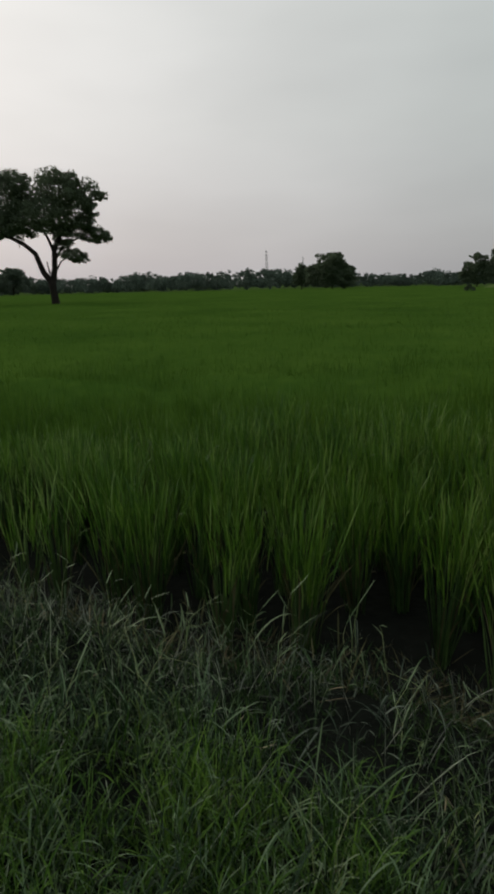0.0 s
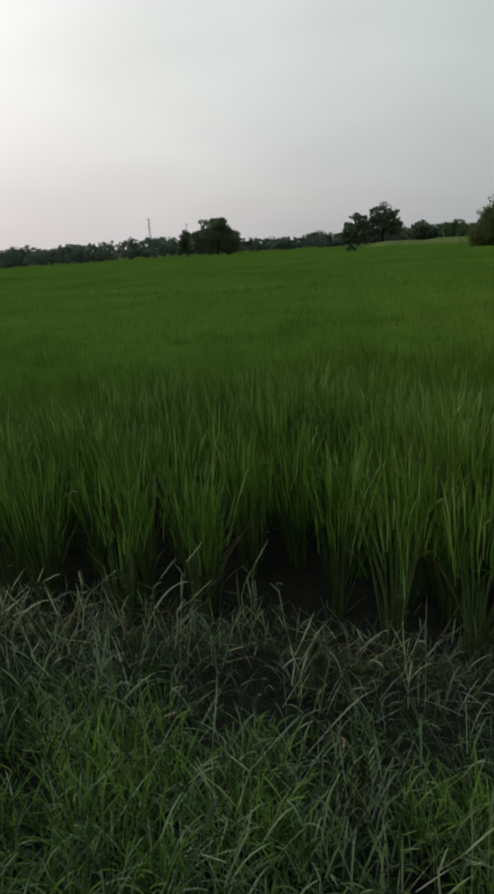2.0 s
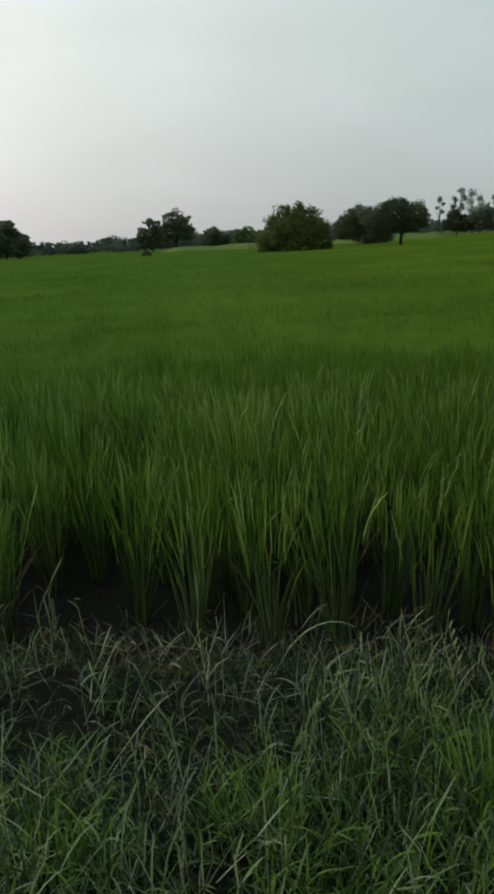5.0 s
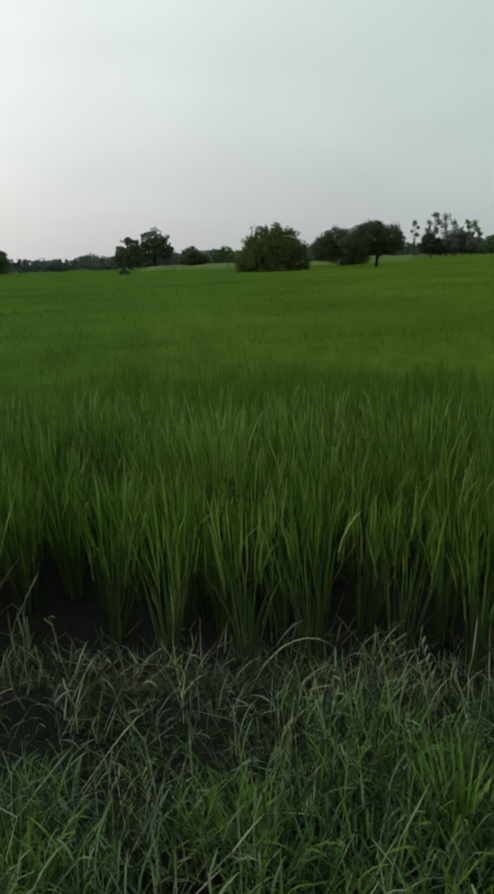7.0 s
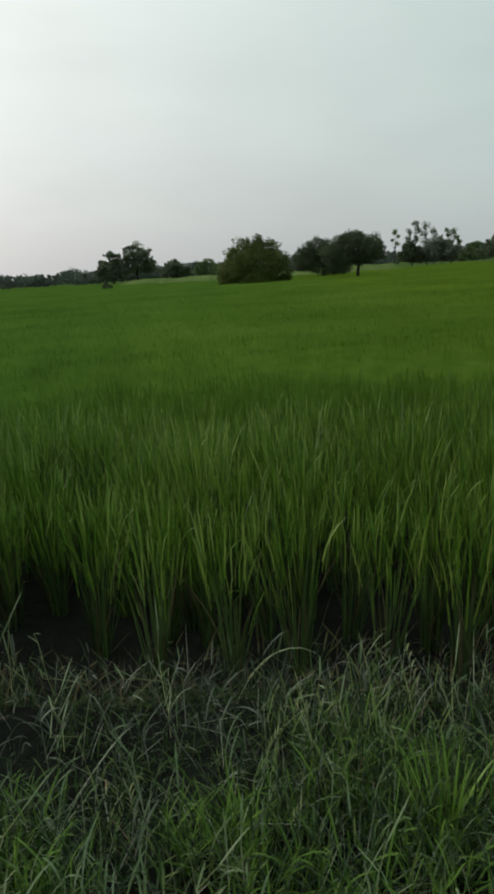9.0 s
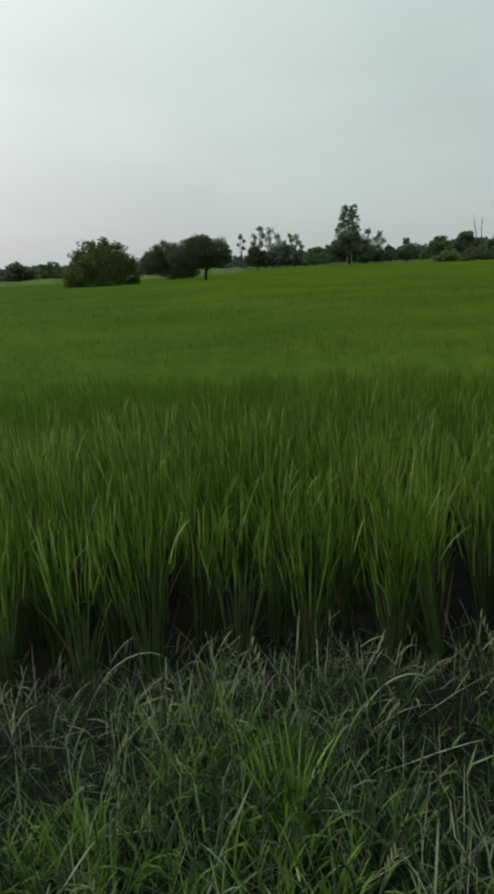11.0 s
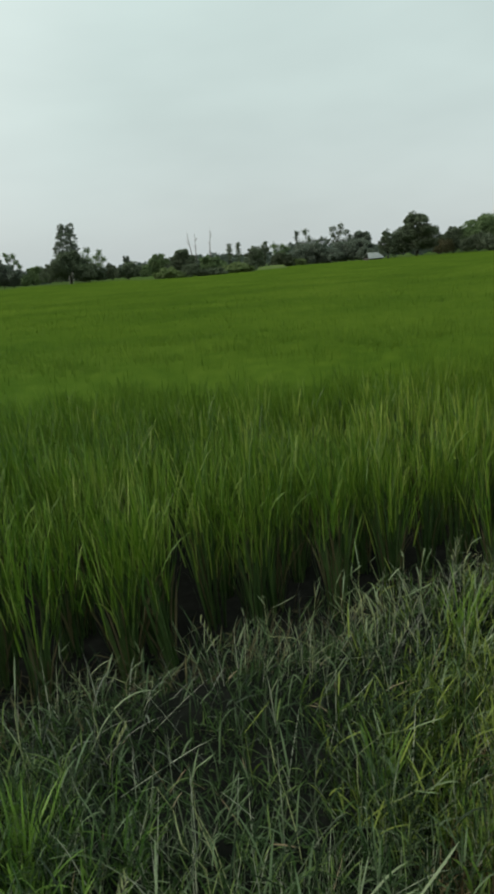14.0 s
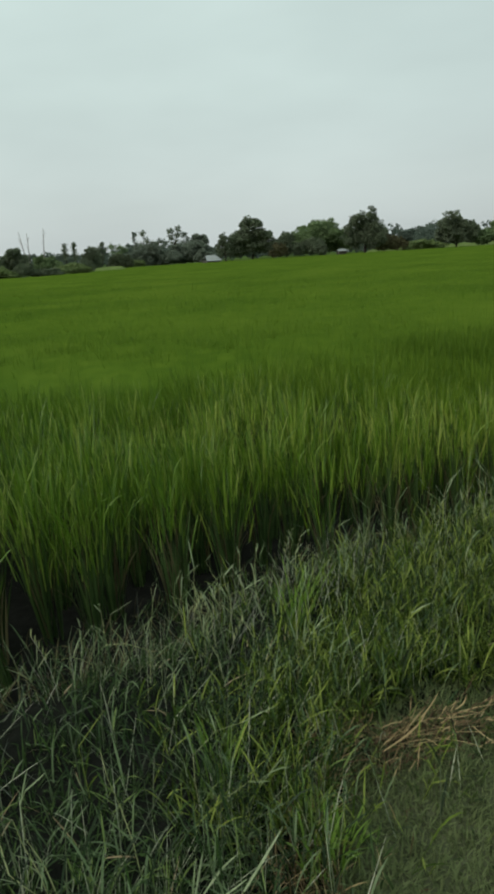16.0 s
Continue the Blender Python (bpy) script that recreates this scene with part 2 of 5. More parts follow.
LEAF_BUSH = make_mat("olive_leaf", [(0.066, 0.088, 0.026), (0.092, 0.118, 0.032), (0.125, 0.15, 0.04)], 0.65, 0.5, 0.3, 0.2, fine=3, gloss=0.2)
LEAF_DEEP = make_mat("deep_dull_leaf", [(0.062, 0.078, 0.046), (0.082, 0.102, 0.058), (0.104, 0.126, 0.072)], 0.75, 0.4, 0.3, 0.2, fine=4, gloss=0.08)
LEAF_RED = make_mat("russet_leaf", [(0.08, 0.078, 0.042), (0.11, 0.1, 0.055), (0.13, 0.135, 0.068)], 0.75, 0.5, 0.3, 0.6, fine=3, gloss=0.1)
BARK = make_mat("bark", [(0.012, 0.009, 0.008), (0.026, 0.02, 0.017), (0.045, 0.036, 0.03)], 0.9, 2.0, 0, 0, bump=0.8, fine=25, gloss=0.15)
DEADWOOD = make_mat("dead_wood", [(0.10, 0.085, 0.075), (0.16, 0.14, 0.12)], 0.85, 2.0, 0, 0, bump=0.4, fine=12, gloss=0.2)
PALE = make_mat("pale_wood", [(0.26, 0.25, 0.22), (0.36, 0.35, 0.31)], 0.7, 2.0, 0, 0, fine=14)
SHEET = make_mat("roof_sheet", [(0.19, 0.215, 0.21), (0.29, 0.315, 0.305)], 0.6, 1.5, 0, 0, bump=0.2, fine=10, gloss=0.2)
PLASTER = make_mat("mud_wall", [(0.03, 0.026, 0.022), (0.06, 0.05, 0.042)], 0.9, 1.5, 0, 0, bump=0.3, fine=9)
STEEL = make_mat("weathered_steel", [(0.07, 0.065, 0.065), (0.12, 0.115, 0.11)], 0.6, 1.0, 0, 0, fine=6)


# ---- builders ----
def mesh_from(name, verts, faces, mats, smooth=True, mat_index=None):
    """faces: list of integer arrays, one for each number of corners."""
    me = bpy.data.meshes.new(name)
    verts = np.asarray(verts, np.float32)
    loops = np.concatenate([f.ravel() for f in faces]).astype(np.int32)
    sizes = np.concatenate([np.full(len(f), f.shape[1], np.int32) for f in faces])
    starts = np.concatenate([[0], np.cumsum(sizes)[:-1]]).astype(np.int32)
    me.vertices.add(len(verts))
    me.vertices.foreach_set("co", verts.ravel())
    me.loops.add(len(loops))
    me.loops.foreach_set("vertex_index", loops)
    me.polygons.add(len(sizes))
    me.polygons.foreach_set("loop_start", starts)
    me.polygons.foreach_set("use_smooth", np.full(len(sizes), smooth, bool))
    for m in mats if isinstance(mats, (list, tuple)) else [mats]:
        me.materials.append(m)
    if mat_index is not None:
        me.polygons.foreach_set("material_index", np.asarray(mat_index, np.int32))
    me.update(calc_edges=True)
    return me


def part(name, me, parent, label=""):
    ob = new(name, me)
    ob.parent = parent
    if label:
        tagged(ob, label)
    return ob


def thing(name, x, y, z, label, category, group="", kind="", turn=0.0):
    ob = new(name)
    ob.matrix_world = pose(x, y, z, 0, 0, turn)
    return tagged(ob, label, category, group, kind)


def blades(rng, base, length, width, heading, lean0, lean1, seg=4, twist=0.5, power=1.4):
    """Arching grass blades: verts and faces. Angles in radians from the vertical."""
    n = len(base)
    s = np.linspace(0, 1, seg + 1)
    mid = 0.5 * (s[1:] + s[:-1])
    ang = lean0[:, None] + (lean1 - lean0)[:, None] * mid[None] ** power
    step = (length / seg)[:, None]
    out = np.concatenate([np.zeros((n, 1)), np.cumsum(np.sin(ang) * step, 1)], 1)
    up = np.concatenate([np.zeros((n, 1)), np.cumsum(np.cos(ang) * step, 1)], 1)
    hx, hy = np.cos(heading)[:, None], np.sin(heading)[:, None]
    pts = np.stack([base[:, :1] + out * hx, base[:, 1:2] + out * hy, base[:, 2:3] + up], -1)
    side = heading + np.pi / 2 + rng.uniform(-twist, twist, n)
    w = width[:, None] * 0.5 * (0.55 + 0.9 * s - 1.45 * s ** 3)[None]
    w[:, -1] = 0
    off = np.stack([np.cos(side)[:, None] * w, np.sin(side)[:, None] * w, 0.25 * w], -1)
    left, right = pts - off, pts + off
    k = 2 * seg + 1
    v = np.empty((n, k, 3))
    v[:, 0:2 * seg:2] = left[:, :seg]
    v[:, 1:2 * seg:2] = right[:, :seg]
    v[:, -1] = pts[:, -1]
    first = (np.arange(n) * k)[:, None]
    quads = [np.concatenate([first + 2 * i, first + 2 * i + 1, first + 2 * i + 3, first + 2 * i + 2], 1) for i in range(seg - 1)]
    tris = np.concatenate([first + 2 * seg - 2, first + 2 * seg - 1, first + 2 * seg], 1)
    q = np.concatenate(quads) if quads else np.empty((0, 4), int)
    return v.reshape(-1, 3), q, tris


def join(pieces):
    """Join (verts, quads, tris) pieces into one."""
    vs, qs, ts, at = [], [], [], 0
    for v, q, t in pieces:
        vs.append(v), qs.append(q + at), ts.append(t + at)
        at += len(v)
    faces = [f for f in (np.concatenate(qs), np.concatenate(ts)) if len(f)]
    return np.concatenate(vs), faces


def ripple(p, scale, seed):
    """A cheap smooth noise, about -1 to 1, of points in the plan or in space."""
    rng = np.random.default_rng(seed)
    r = 0
    for k in range(6):
        w = rng.normal(size=p.shape[1]) * scale * (1 + 0.5 * k)
        r = r + np.sin(p @ w + rng.uniform(0, 6.28)) / (1 + 0.35 * k)
    return r / 2.6


def leaves(rng, centres, size):
    """Folded leaf blades of two triangles, turned at random, one at each centre."""
    n = len(centres)
    a = rng.normal(size=(n, 3))
    a /= np.linalg.norm(a, axis=1)[:, None]
    b = np.cross(a, rng.normal(size=(n, 3)))
    b /= np.linalg.norm(b, axis=1)[:, None]
    c = np.cross(a, b)
    s = size * rng.uniform(0.6, 1.3, n)[:, None]
    v = np.stack([centres - a * s * 0.5, centres + b * s * 0.3 + c * s * 0.1, centres + a * s * 0.5, centres - b * s * 0.3 + c * s * 0.1], 1)
    first = (np.arange(n) * 4)[:, None]
    t = np.concatenate([np.concatenate([first, first + 1, first + 2], 1), np.concatenate([first, first + 2, first + 3], 1)])
    return v.reshape(-1, 3), np.empty((0, 4), int), t


def crown_points(rng, blobs, size, density=1.0, spread=1.0, floor=0.05):
    """Leaf centres in clusters through ellipsoids (x, y, z, rx, ry, rz)."""
    got = []
    for k, (x, y, z, rx, ry, rz) in enumerate(blobs):
        area = 4 * math.pi * ((rx * ry) ** 1.6 / 3 + (rx * rz) ** 1.6 / 3 + (ry * rz) ** 1.6 / 3) ** (1 / 1.6)
        n = max(60, int(density * 1.5 * area / (size * size * 0.32)))
        per = 64 if n > 1000 else 18
        groups = max(5, n // per)
        d = rng.normal(size=(groups, 3))
        d /= np.linalg.norm(d, axis=1)[:, None]
        rad = rng.uniform(0.2, 1, groups) ** (1 / 3)
        rad = rad * (0.84 + 0.22 * ripple(d, 3.2, int(rng.integers(1e6))))
        c = d * rad[:, None] * [rx, ry, rz] + [x, y, z]
        sigma = spread * np.minimum(0.24 * (rx * ry * rz) ** (1 / 3), 3.6 * size) * rng.uniform(0.6, 1.2, groups)
        e = rng.normal(size=(groups * per, 3))
        e *= (rng.uniform(0.15, 1, len(e)) ** 0.35 * 1.45 / np.linalg.norm(e, axis=1))[:, None]
        p = np.repeat(c, per, 0) + e * np.repeat(sigma, per)[:, None] * [1, 1, 0.7]
        got.append(p)
    p = np.concatenate(got)
    return p[p[:, 2] > floor]


def crown_mesh(name, rng, blobs, size, mat, density=1.0, spread=1.0, floor=0.05):
    v, f = join([leaves(rng, crown_points(rng, blobs, size, density, spread, floor), size)])
    return mesh_from(name, v, f, mat, smooth=False)


def tube(points, radii, sides=8, rng=None):
    """A tapered limb along points, with its ends closed."""
    pts = [Vector(p) for p in points]
    verts, quads, tris = [], [], []
    for i, p in enumerate(pts):
        along = (pts[min(i + 1, len(pts) - 1)] - pts[max(i - 1, 0)]).normalized()
        a = along.cross(Vector((0.31, 0.95, 0.05))).normalized()
        b = along.cross(a)
        for k in range(sides):
            u = 2 * math.pi * k / sides
            r = radii[i] * (1 + (rng.uniform(-0.12, 0.12) if rng is not None else 0))
            verts.append(tuple(p + a * r * math.cos(u) + b * r * math.sin(u)))
    for i in range(len(pts) - 1):
        for k in range(sides):
            j = (k + 1) % sides
            quads.append((i * sides + k, i * sides + j, (i + 1) * sides + j, (i + 1) * sides + k))
    for end in (0, len(pts) - 1):
        verts.append(tuple(pts[end]))
        for k in range(sides):
            tris.append((len(verts) - 1, end * sides + k, end * sides + (k + 1) % sides))
    return np.array(verts), np.array(quads, int).reshape(-1, 4), np.array(tris, int).reshape(-1, 3)


def tubes(name, limbs, mat, rng=None, sides=8):
    v, f = join([tube(p, r, sides, rng) for p, r in limbs])
    return mesh_from(name, v, f, mat)


def box(x0, x1, y0, y1, z0, z1):
    v = np.array([(x, y, z) for x in (x0, x1) for y in (y0, y1) for z in (z0, z1)], float)
    q = np.array([(0, 1, 3, 2), (4, 6, 7, 5), (0, 4, 5, 1), (2, 3, 7, 6), (0, 2, 6, 4), (1, 5, 7, 3)])
    return v, q, np.empty((0, 3), int)


def polar(az, d):
    a = radians(az)
    return d * math.sin(a), d * math.cos(a)


def rise(el, d):
    """Height at a distance d that is seen at el degrees above the eye's level."""
    return 1.5 + d * math.tan(radians(el))


# ---- the lie of the land: bank, rice edge, outer fields ----
EDGE = [(-60, 31.5), (-4, 4.75), (-1.5, 3.65), (-0.75, 3.35), (-0.1, 3.02), (0.4, 2.82), (0.95, 2.52), (1.5, 2.2), (1.85, 1.98), (2.3, 1.6),
        (2.6, 1.27), (2.9, 1.05), (3.4, 0.72), (3.8, 0.32), (4.1, 0.05), (4.75, -0.6), (6, -1.9), (60, -55)]
EDGE_A = np.array(EDGE, float)


def beyond(p):
    """Signed distance in the plan from the rice's edge: plus in the rice, minus on the bank."""
    p = np.asarray(p, float)
    a, b = EDGE_A[:-1], EDGE_A[1:]
    best = np.full(len(p), 1e9)
    sign = np.ones(len(p))
    for i in range(len(a)):
        d = b[i] - a[i]
        t = np.clip(((p - a[i]) @ d) / (d @ d), 0, 1)
        r = p - (a[i] + t[:, None] * d)
        dist = np.hypot(r[:, 0], r[:, 1])
        near = dist < best - 1e-9
        best = np.where(near, dist, best)
        sign = np.where(near, np.sign(d[0] * r[:, 1] - d[1] * r[:, 0]), sign)
    return best * sign


FIELD_AZ = [-62, -20, 14, 19, 25, 31, 40, 45, 52, 55, 61, 65, 72, 90, 100, 130]
FIELD_R = [140, 150, 150, 110, 84, 78, 92, 125, 118, 86, 92, 132, 138, 142, 142, 142]


def field_end(az):
    return np.interp(az, FIELD_AZ, FIELD_R)


def ground_z(p):
    b = beyond(p)
    r = np.hypot(p[:, 0], p[:, 1])
    bank = 0.035 * ripple(p, 1.7, 3) + 0.015 * ripple(p, 6.0, 4)
    t = np.clip((b + 0.5) / 0.45, 0, 1)
    t = t * t * (3 - 2 * t)
    z = bank * (1 - t) + (-0.21 + 0.012 * ripple(p, 4.0, 5)) * t
    out = np.clip((r - field_end(np.degrees(np.arctan2(p[:, 0], p[:, 1])))) / 6, 0, 1) * (b > 0)
    return z + out * 0.38 + np.clip((r - 160) / 400, 0, 1) * 0.4


MOWN = (1.97, -0.42)


def build_ground():
    radii = np.concatenate([[0.02], np.arange(0.15, 6, 0.075), 6 * 1.07 ** np.arange(0, 95)])
    radii = np.concatenate([radii[radii < 3400], [3600.0]])
    n = 300
    ang = np.arange(n) * 2 * np.pi / n
    p = np.stack([np.outer(radii, np.sin(ang)), np.outer(radii, np.cos(ang))], -1).reshape(-1, 2)
    v = np.concatenate([p, ground_z(p)[:, None]], 1)
    i, k = np.meshgrid(np.arange(len(radii) - 1), np.arange(n), indexing="ij")
    j = (k + 1) % n
    q = np.stack([i * n + k, (i + 1) * n + k, (i + 1) * n + j, i * n + j], -1).reshape(-1, 4)
    c = p[q].mean(1)
    b, r = beyond(c), np.hypot(c[:, 0], c[:, 1])
    far = r > field_end(np.degrees(np.arctan2(c[:, 0], c[:, 1]))) - 1
    turf = np.hypot((c[:, 0] - MOWN[0]) / 0.55, (c[:, 1] - MOWN[1]) / 0.38) < 1 + 0.2 * ripple(c, 5.0, 31)
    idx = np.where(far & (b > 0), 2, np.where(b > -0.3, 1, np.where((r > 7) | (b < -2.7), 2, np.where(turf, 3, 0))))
    tagged(new("ground", mesh_from("ground", v, [q], [SOIL, MUD, MEADOW, TURF], True, idx)), "dark soil bank and wet paddy mud with shade between stems in their colour, meadow to the horizon", "ground", kind="structure")


build_ground()


# ---- rice ----
def scatter(rng, n, az0, az1, r0, r1):
    az = np.radians(rng.uniform(az0, az1, n))
    r = r0 + (r1 - r0) * rng.triangular(0, 0.12, 1, n)
    return np.stack([r * np.sin(az), r * np.cos(az)], -1)


def rice_hill(rng, leafs=38, tall=0.82, wide=0.0076, foot=0.055, leaf=(0.2, 0.42), seg=4):
    """The green leaves of one planted hill: upright and pointed, fanning out from a narrow foot."""
    a = rng.uniform(0, 6.283, leafs)
    lean0 = np.abs(rng.normal(0.13, 0.09, leafs))
    up = (0.3 + 0.47 * rng.uniform(0, 1, leafs) ** 0.8) * tall
    r = foot * np.sqrt(rng.uniform(0, 1, leafs)) + up * np.tan(lean0) * 0.9
    base = np.stack([r * np.cos(a), r * np.sin(a), up], -1)
    length = np.minimum(tall * 1.08 - up, tall * rng.uniform(*leaf, leafs))
    bend = (rng.uniform(0, 1, leafs) < 0.08) * rng.uniform(0.3, 1.3, leafs)
    lean1 = lean0 + np.abs(rng.normal(0.2, 0.18, leafs)) + bend
    return blades(rng, base, length, wide * rng.uniform(0.65, 1.35, leafs), a + rng.normal(0, 0.6, leafs), lean0, lean1, seg, 0.9)


def hill_stems(rng, n, tall):
    """The dull leaf sheaths that make up a hill's stems, coloured darker for the shade low down."""
    a = rng.uniform(0, 6.283, n)
    r = 0.05 * np.sqrt(rng.uniform(0, 1, n))
    base = np.stack([r * np.cos(a), r * np.sin(a), np.zeros(n)], -1)
    lean0 = np.abs(rng.normal(0.1, 0.08, n))
    return blades(rng, base, tall * rng.uniform(0.4, 0.78, n), rng.uniform(0.009, 0.015, n), a + rng.normal(0, 0.5, n), lean0, lean0 + np.abs(rng.normal(0.06, 0.06, n)), 3, 0.9)


def old_leaves(rng, n, tall=0.4):
    """Withered sheaths and drooping lower leaves round a hill's foot."""
    a = rng.uniform(0, 6.283, n)
    r = 0.05 * np.sqrt(rng.uniform(0, 1, n))
    base = np.stack([r * np.cos(a), r * np.sin(a), rng.uniform(0, 0.12, n)], -1)
    lean0 = np.abs(rng.normal(0.15, 0.12, n))
    return blades(rng, base, tall * rng.uniform(0.5, 1.0, n), rng.uniform(0.008, 0.014, n), a + rng.normal(0, 0.8, n), lean0, lean0 + np.abs(rng.normal(0.25, 0.5, n)), 4, 1.2)


def edge_points(spacing):
    seg = EDGE_A[1:-1]
    pts = []
    for a, b in zip(seg[:-1], seg[1:]):
        m = max(1, int(np.hypot(*(b - a)) / spacing))
        pts += [a + (b - a) * i / m for i in range(m)]
    return np.array(pts)


# bare places in the crop: x, y, half width, reach towards the bank, reach into the field
GAPS = [(0.53, 2.98, 0.2, 0.5, 0.25), (1.95, 2.22, 0.08, 0.5, 0.4), (2.58, 1.26, 0.15, 0.5, 0.22), (-0.34, 3.42, 0.15, 0.4, 0.2),
        (-1.5, 4.15, 0.34, 0.6, 0.15), (3.3, 1.09, 0.09, 0.5, 0.04), (3.78, 0.64, 0.09, 0.5, 0.06), (4.25, 0.22, 0.09, 0.5, 0.06)]


def in_gap(p):
    """Whether a hill would stand in one of the bare lanes that lead into the field."""
    for gx, gy, half, near, far in GAPS:
        d = np.array([gx, gy]) / math.hypot(gx, gy)
        r = np.asarray(p) - [gx, gy]
        if abs(d[0] * r[1] - d[1] * r[0]) < half and -near < r @ d < far:
            return True
    return False


def build_rice():
    rng = np.random.default_rng(11)
    masters = []
    for k in range(8):
        m = int(rng.integers(54, 62))
        tall = rng.uniform(0.72, 0.85)
        v, q, t = rice_hill(rng, m, tall)
        clump = tagged(new("rice_clump"), "upright green rice clump fanning out at the field's muddy edge", "rice plant", "front row of rice")
        v, q, t = v.reshape(m, -1, 3), q.reshape(3, m, 4), t
        one = [q[:, 0], t[:1]]
        for i in range(m):
            part("leaf", mesh_from("leaf", v[i], one, RICE_LEAF), clump)
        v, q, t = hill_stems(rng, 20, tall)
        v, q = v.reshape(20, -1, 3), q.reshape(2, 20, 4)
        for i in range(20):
            part("stem", mesh_from("stem", v[i], [q[:, 0], t[:1]], RICE_SHEATH), clump, "dull olive leaf sheath darkened for shade at the hill's foot")
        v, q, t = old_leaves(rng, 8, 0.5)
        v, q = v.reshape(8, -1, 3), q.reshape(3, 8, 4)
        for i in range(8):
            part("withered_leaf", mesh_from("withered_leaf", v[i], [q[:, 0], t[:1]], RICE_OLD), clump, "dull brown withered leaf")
        masters.append(clump)
    used = set()
    for i, p in enumerate(edge_points(0.215)):
        if rng.uniform() < 0.03 or in_gap(p):
            continue
        x, y = p + rng.normal(0, 0.05, 2) + np.array([0.01, 0.02])
        spot = pose(x, y, -0.215, rng.normal(0, 3), rng.normal(0, 3), rng.uniform(0, 360))
        clump = masters[i % 8]
        if i % 8 in used:
            copy_thing(clump, spot)
        else:
            used.add(i % 8)
            clump.matrix_world = spot
    # rows of hills behind the front row
    pieces, old, stalks, outer_pieces = [], [], [], []
    grid = np.stack(np.meshgrid(np.arange(-4.5, 9.6, 0.265), np.arange(-3.5, 9.6, 0.265)), -1).reshape(-1, 2)
    grid += rng.normal(0, 0.055, grid.shape)
    b = beyond(grid)
    r = np.hypot(grid[:, 0], grid[:, 1])
    az = np.degrees(np.arctan2(grid[:, 0], grid[:, 1]))
    rows = {}
    near = grid[(b > 0.12) & (r < 9.2) & (az > -27) & (az < 103)]
    for p in near:
        if in_gap(p):
            continue
        d = math.hypot(*p)
        tall = 0.79 + 0.09 * float(ripple(p[None], 1.5, 15)[0]) + rng.uniform(-0.12, 0.07)
        if d < 4.75 + rng.normal(0, 0.2):
            k = int(np.clip((tall - 0.64) / 0.03 + rng.normal(0, 0.6), 0, 9))
            spot = pose(p[0], p[1], -0.21, rng.normal(0, 2), rng.normal(0, 2), rng.uniform(0, 360))
            if k in rows:
                copy_thing(rows[k], spot)
                continue
            rows[k] = tagged(new("rice_clump"), "upright green rice clump in the rows behind the field's edge", "rice plant", "rows of rice")
            high = 0.64 + 0.03 * k
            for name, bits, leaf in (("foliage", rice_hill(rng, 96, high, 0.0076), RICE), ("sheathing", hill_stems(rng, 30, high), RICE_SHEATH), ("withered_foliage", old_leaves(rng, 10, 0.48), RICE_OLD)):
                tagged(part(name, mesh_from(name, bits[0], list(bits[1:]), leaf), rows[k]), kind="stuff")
            rows[k].matrix_world = spot
            continue
        v, q, t = rice_hill(rng, 76 if d < 7 else 50, tall, 0.0078, 0.065, (0.14, 0.3), 3)
        (pieces if d < 5.6 + rng.normal(0, 0.4) else outer_pieces).append((v + [p[0], p[1], -0.21], q, t))
        if d < 6.5:
            for v, q, t in (old_leaves(rng, 10, 0.48),):
                old.append((v + [p[0], p[1], -0.21], q, t))
            v, q, t = hill_stems(rng, 30, tall)
            stalks.append((v + [p[0], p[1], -0.21], q, t))
    for n, r0, r1, w, seg in ((62000, 7.4, 14, 0.0105, 2), (80000, 12.0, 36, 0.016, 2), (60000, 24, 52, 0.02, 1)):
        p = scatter(rng, n, -27, 103, r0, r1)
        p = p[(beyond(p) > 0.25) & (np.hypot(p[:, 0], p[:, 1]) < field_end(np.degrees(np.arctan2(p[:, 0], p[:, 1]))) - 1)]
        m = len(p)
        lift = 0.05 * ripple(p, 0.35, 8) + 0.05 * ripple(p, 9.0, 9)
        low = {7.4: -0.2, 12.0: 0.1, 24: 0.36}[r0]
        foot = np.where(rng.uniform(0, 1, m) < 0.3, low, rng.uniform(max(low, 0.1), 0.4, m))
        base = np.concatenate([p, foot[:, None]], 1)
        tall = (0.62 - foot + lift) * rng.uniform(0.72, 1.06, m)
        lean0 = np.abs(rng.normal(0.1, 0.08, m))
        outer_pieces.append(blades(rng, base, tall, np.full(m, w) * rng.uniform(0.7, 1.3, m), rng.uniform(0, 6.28, m), lean0, lean0 + np.abs(rng.normal(0.2, 0.15, m)), seg, 1.2))
    v, f = join(pieces)
    vf, ff = join(outer_pieces)
    crop = thing("rice_crop", 0, 0, 0, "dense bright green young rice filling the wide field", "rice field", kind="stuff")
    tagged(part("rice_leaves", mesh_from("rice_leaves", v, f, RICE), crop), kind="stuff")
    tagged(part("field_leaves", mesh_from("field_leaves", vf, ff, RICE_FAR), crop), kind="stuff")
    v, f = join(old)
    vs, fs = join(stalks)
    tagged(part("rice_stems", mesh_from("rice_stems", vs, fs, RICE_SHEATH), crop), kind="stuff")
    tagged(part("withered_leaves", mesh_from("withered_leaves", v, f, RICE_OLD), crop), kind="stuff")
    # the closed top of the crop farther out
    az = np.radians(np.linspace(-60, 130, 260))
    t = np.linspace(0, 1, 110) ** 2.0
    ends = field_end(np.degrees(az))
    rr = 5.2 + t[:, None] * (ends[None] - 5.2)
    p = np.stack([rr * np.sin(az)[None], rr * np.cos(az)[None]], -1).reshape(-1, 2)
    ramp_up = np.clip((rr.ravel() - 5.2) / 2.6, 0, 1)
    edge_off = np.clip((beyond(p) - 1.0) / 2.2, 0, 1)
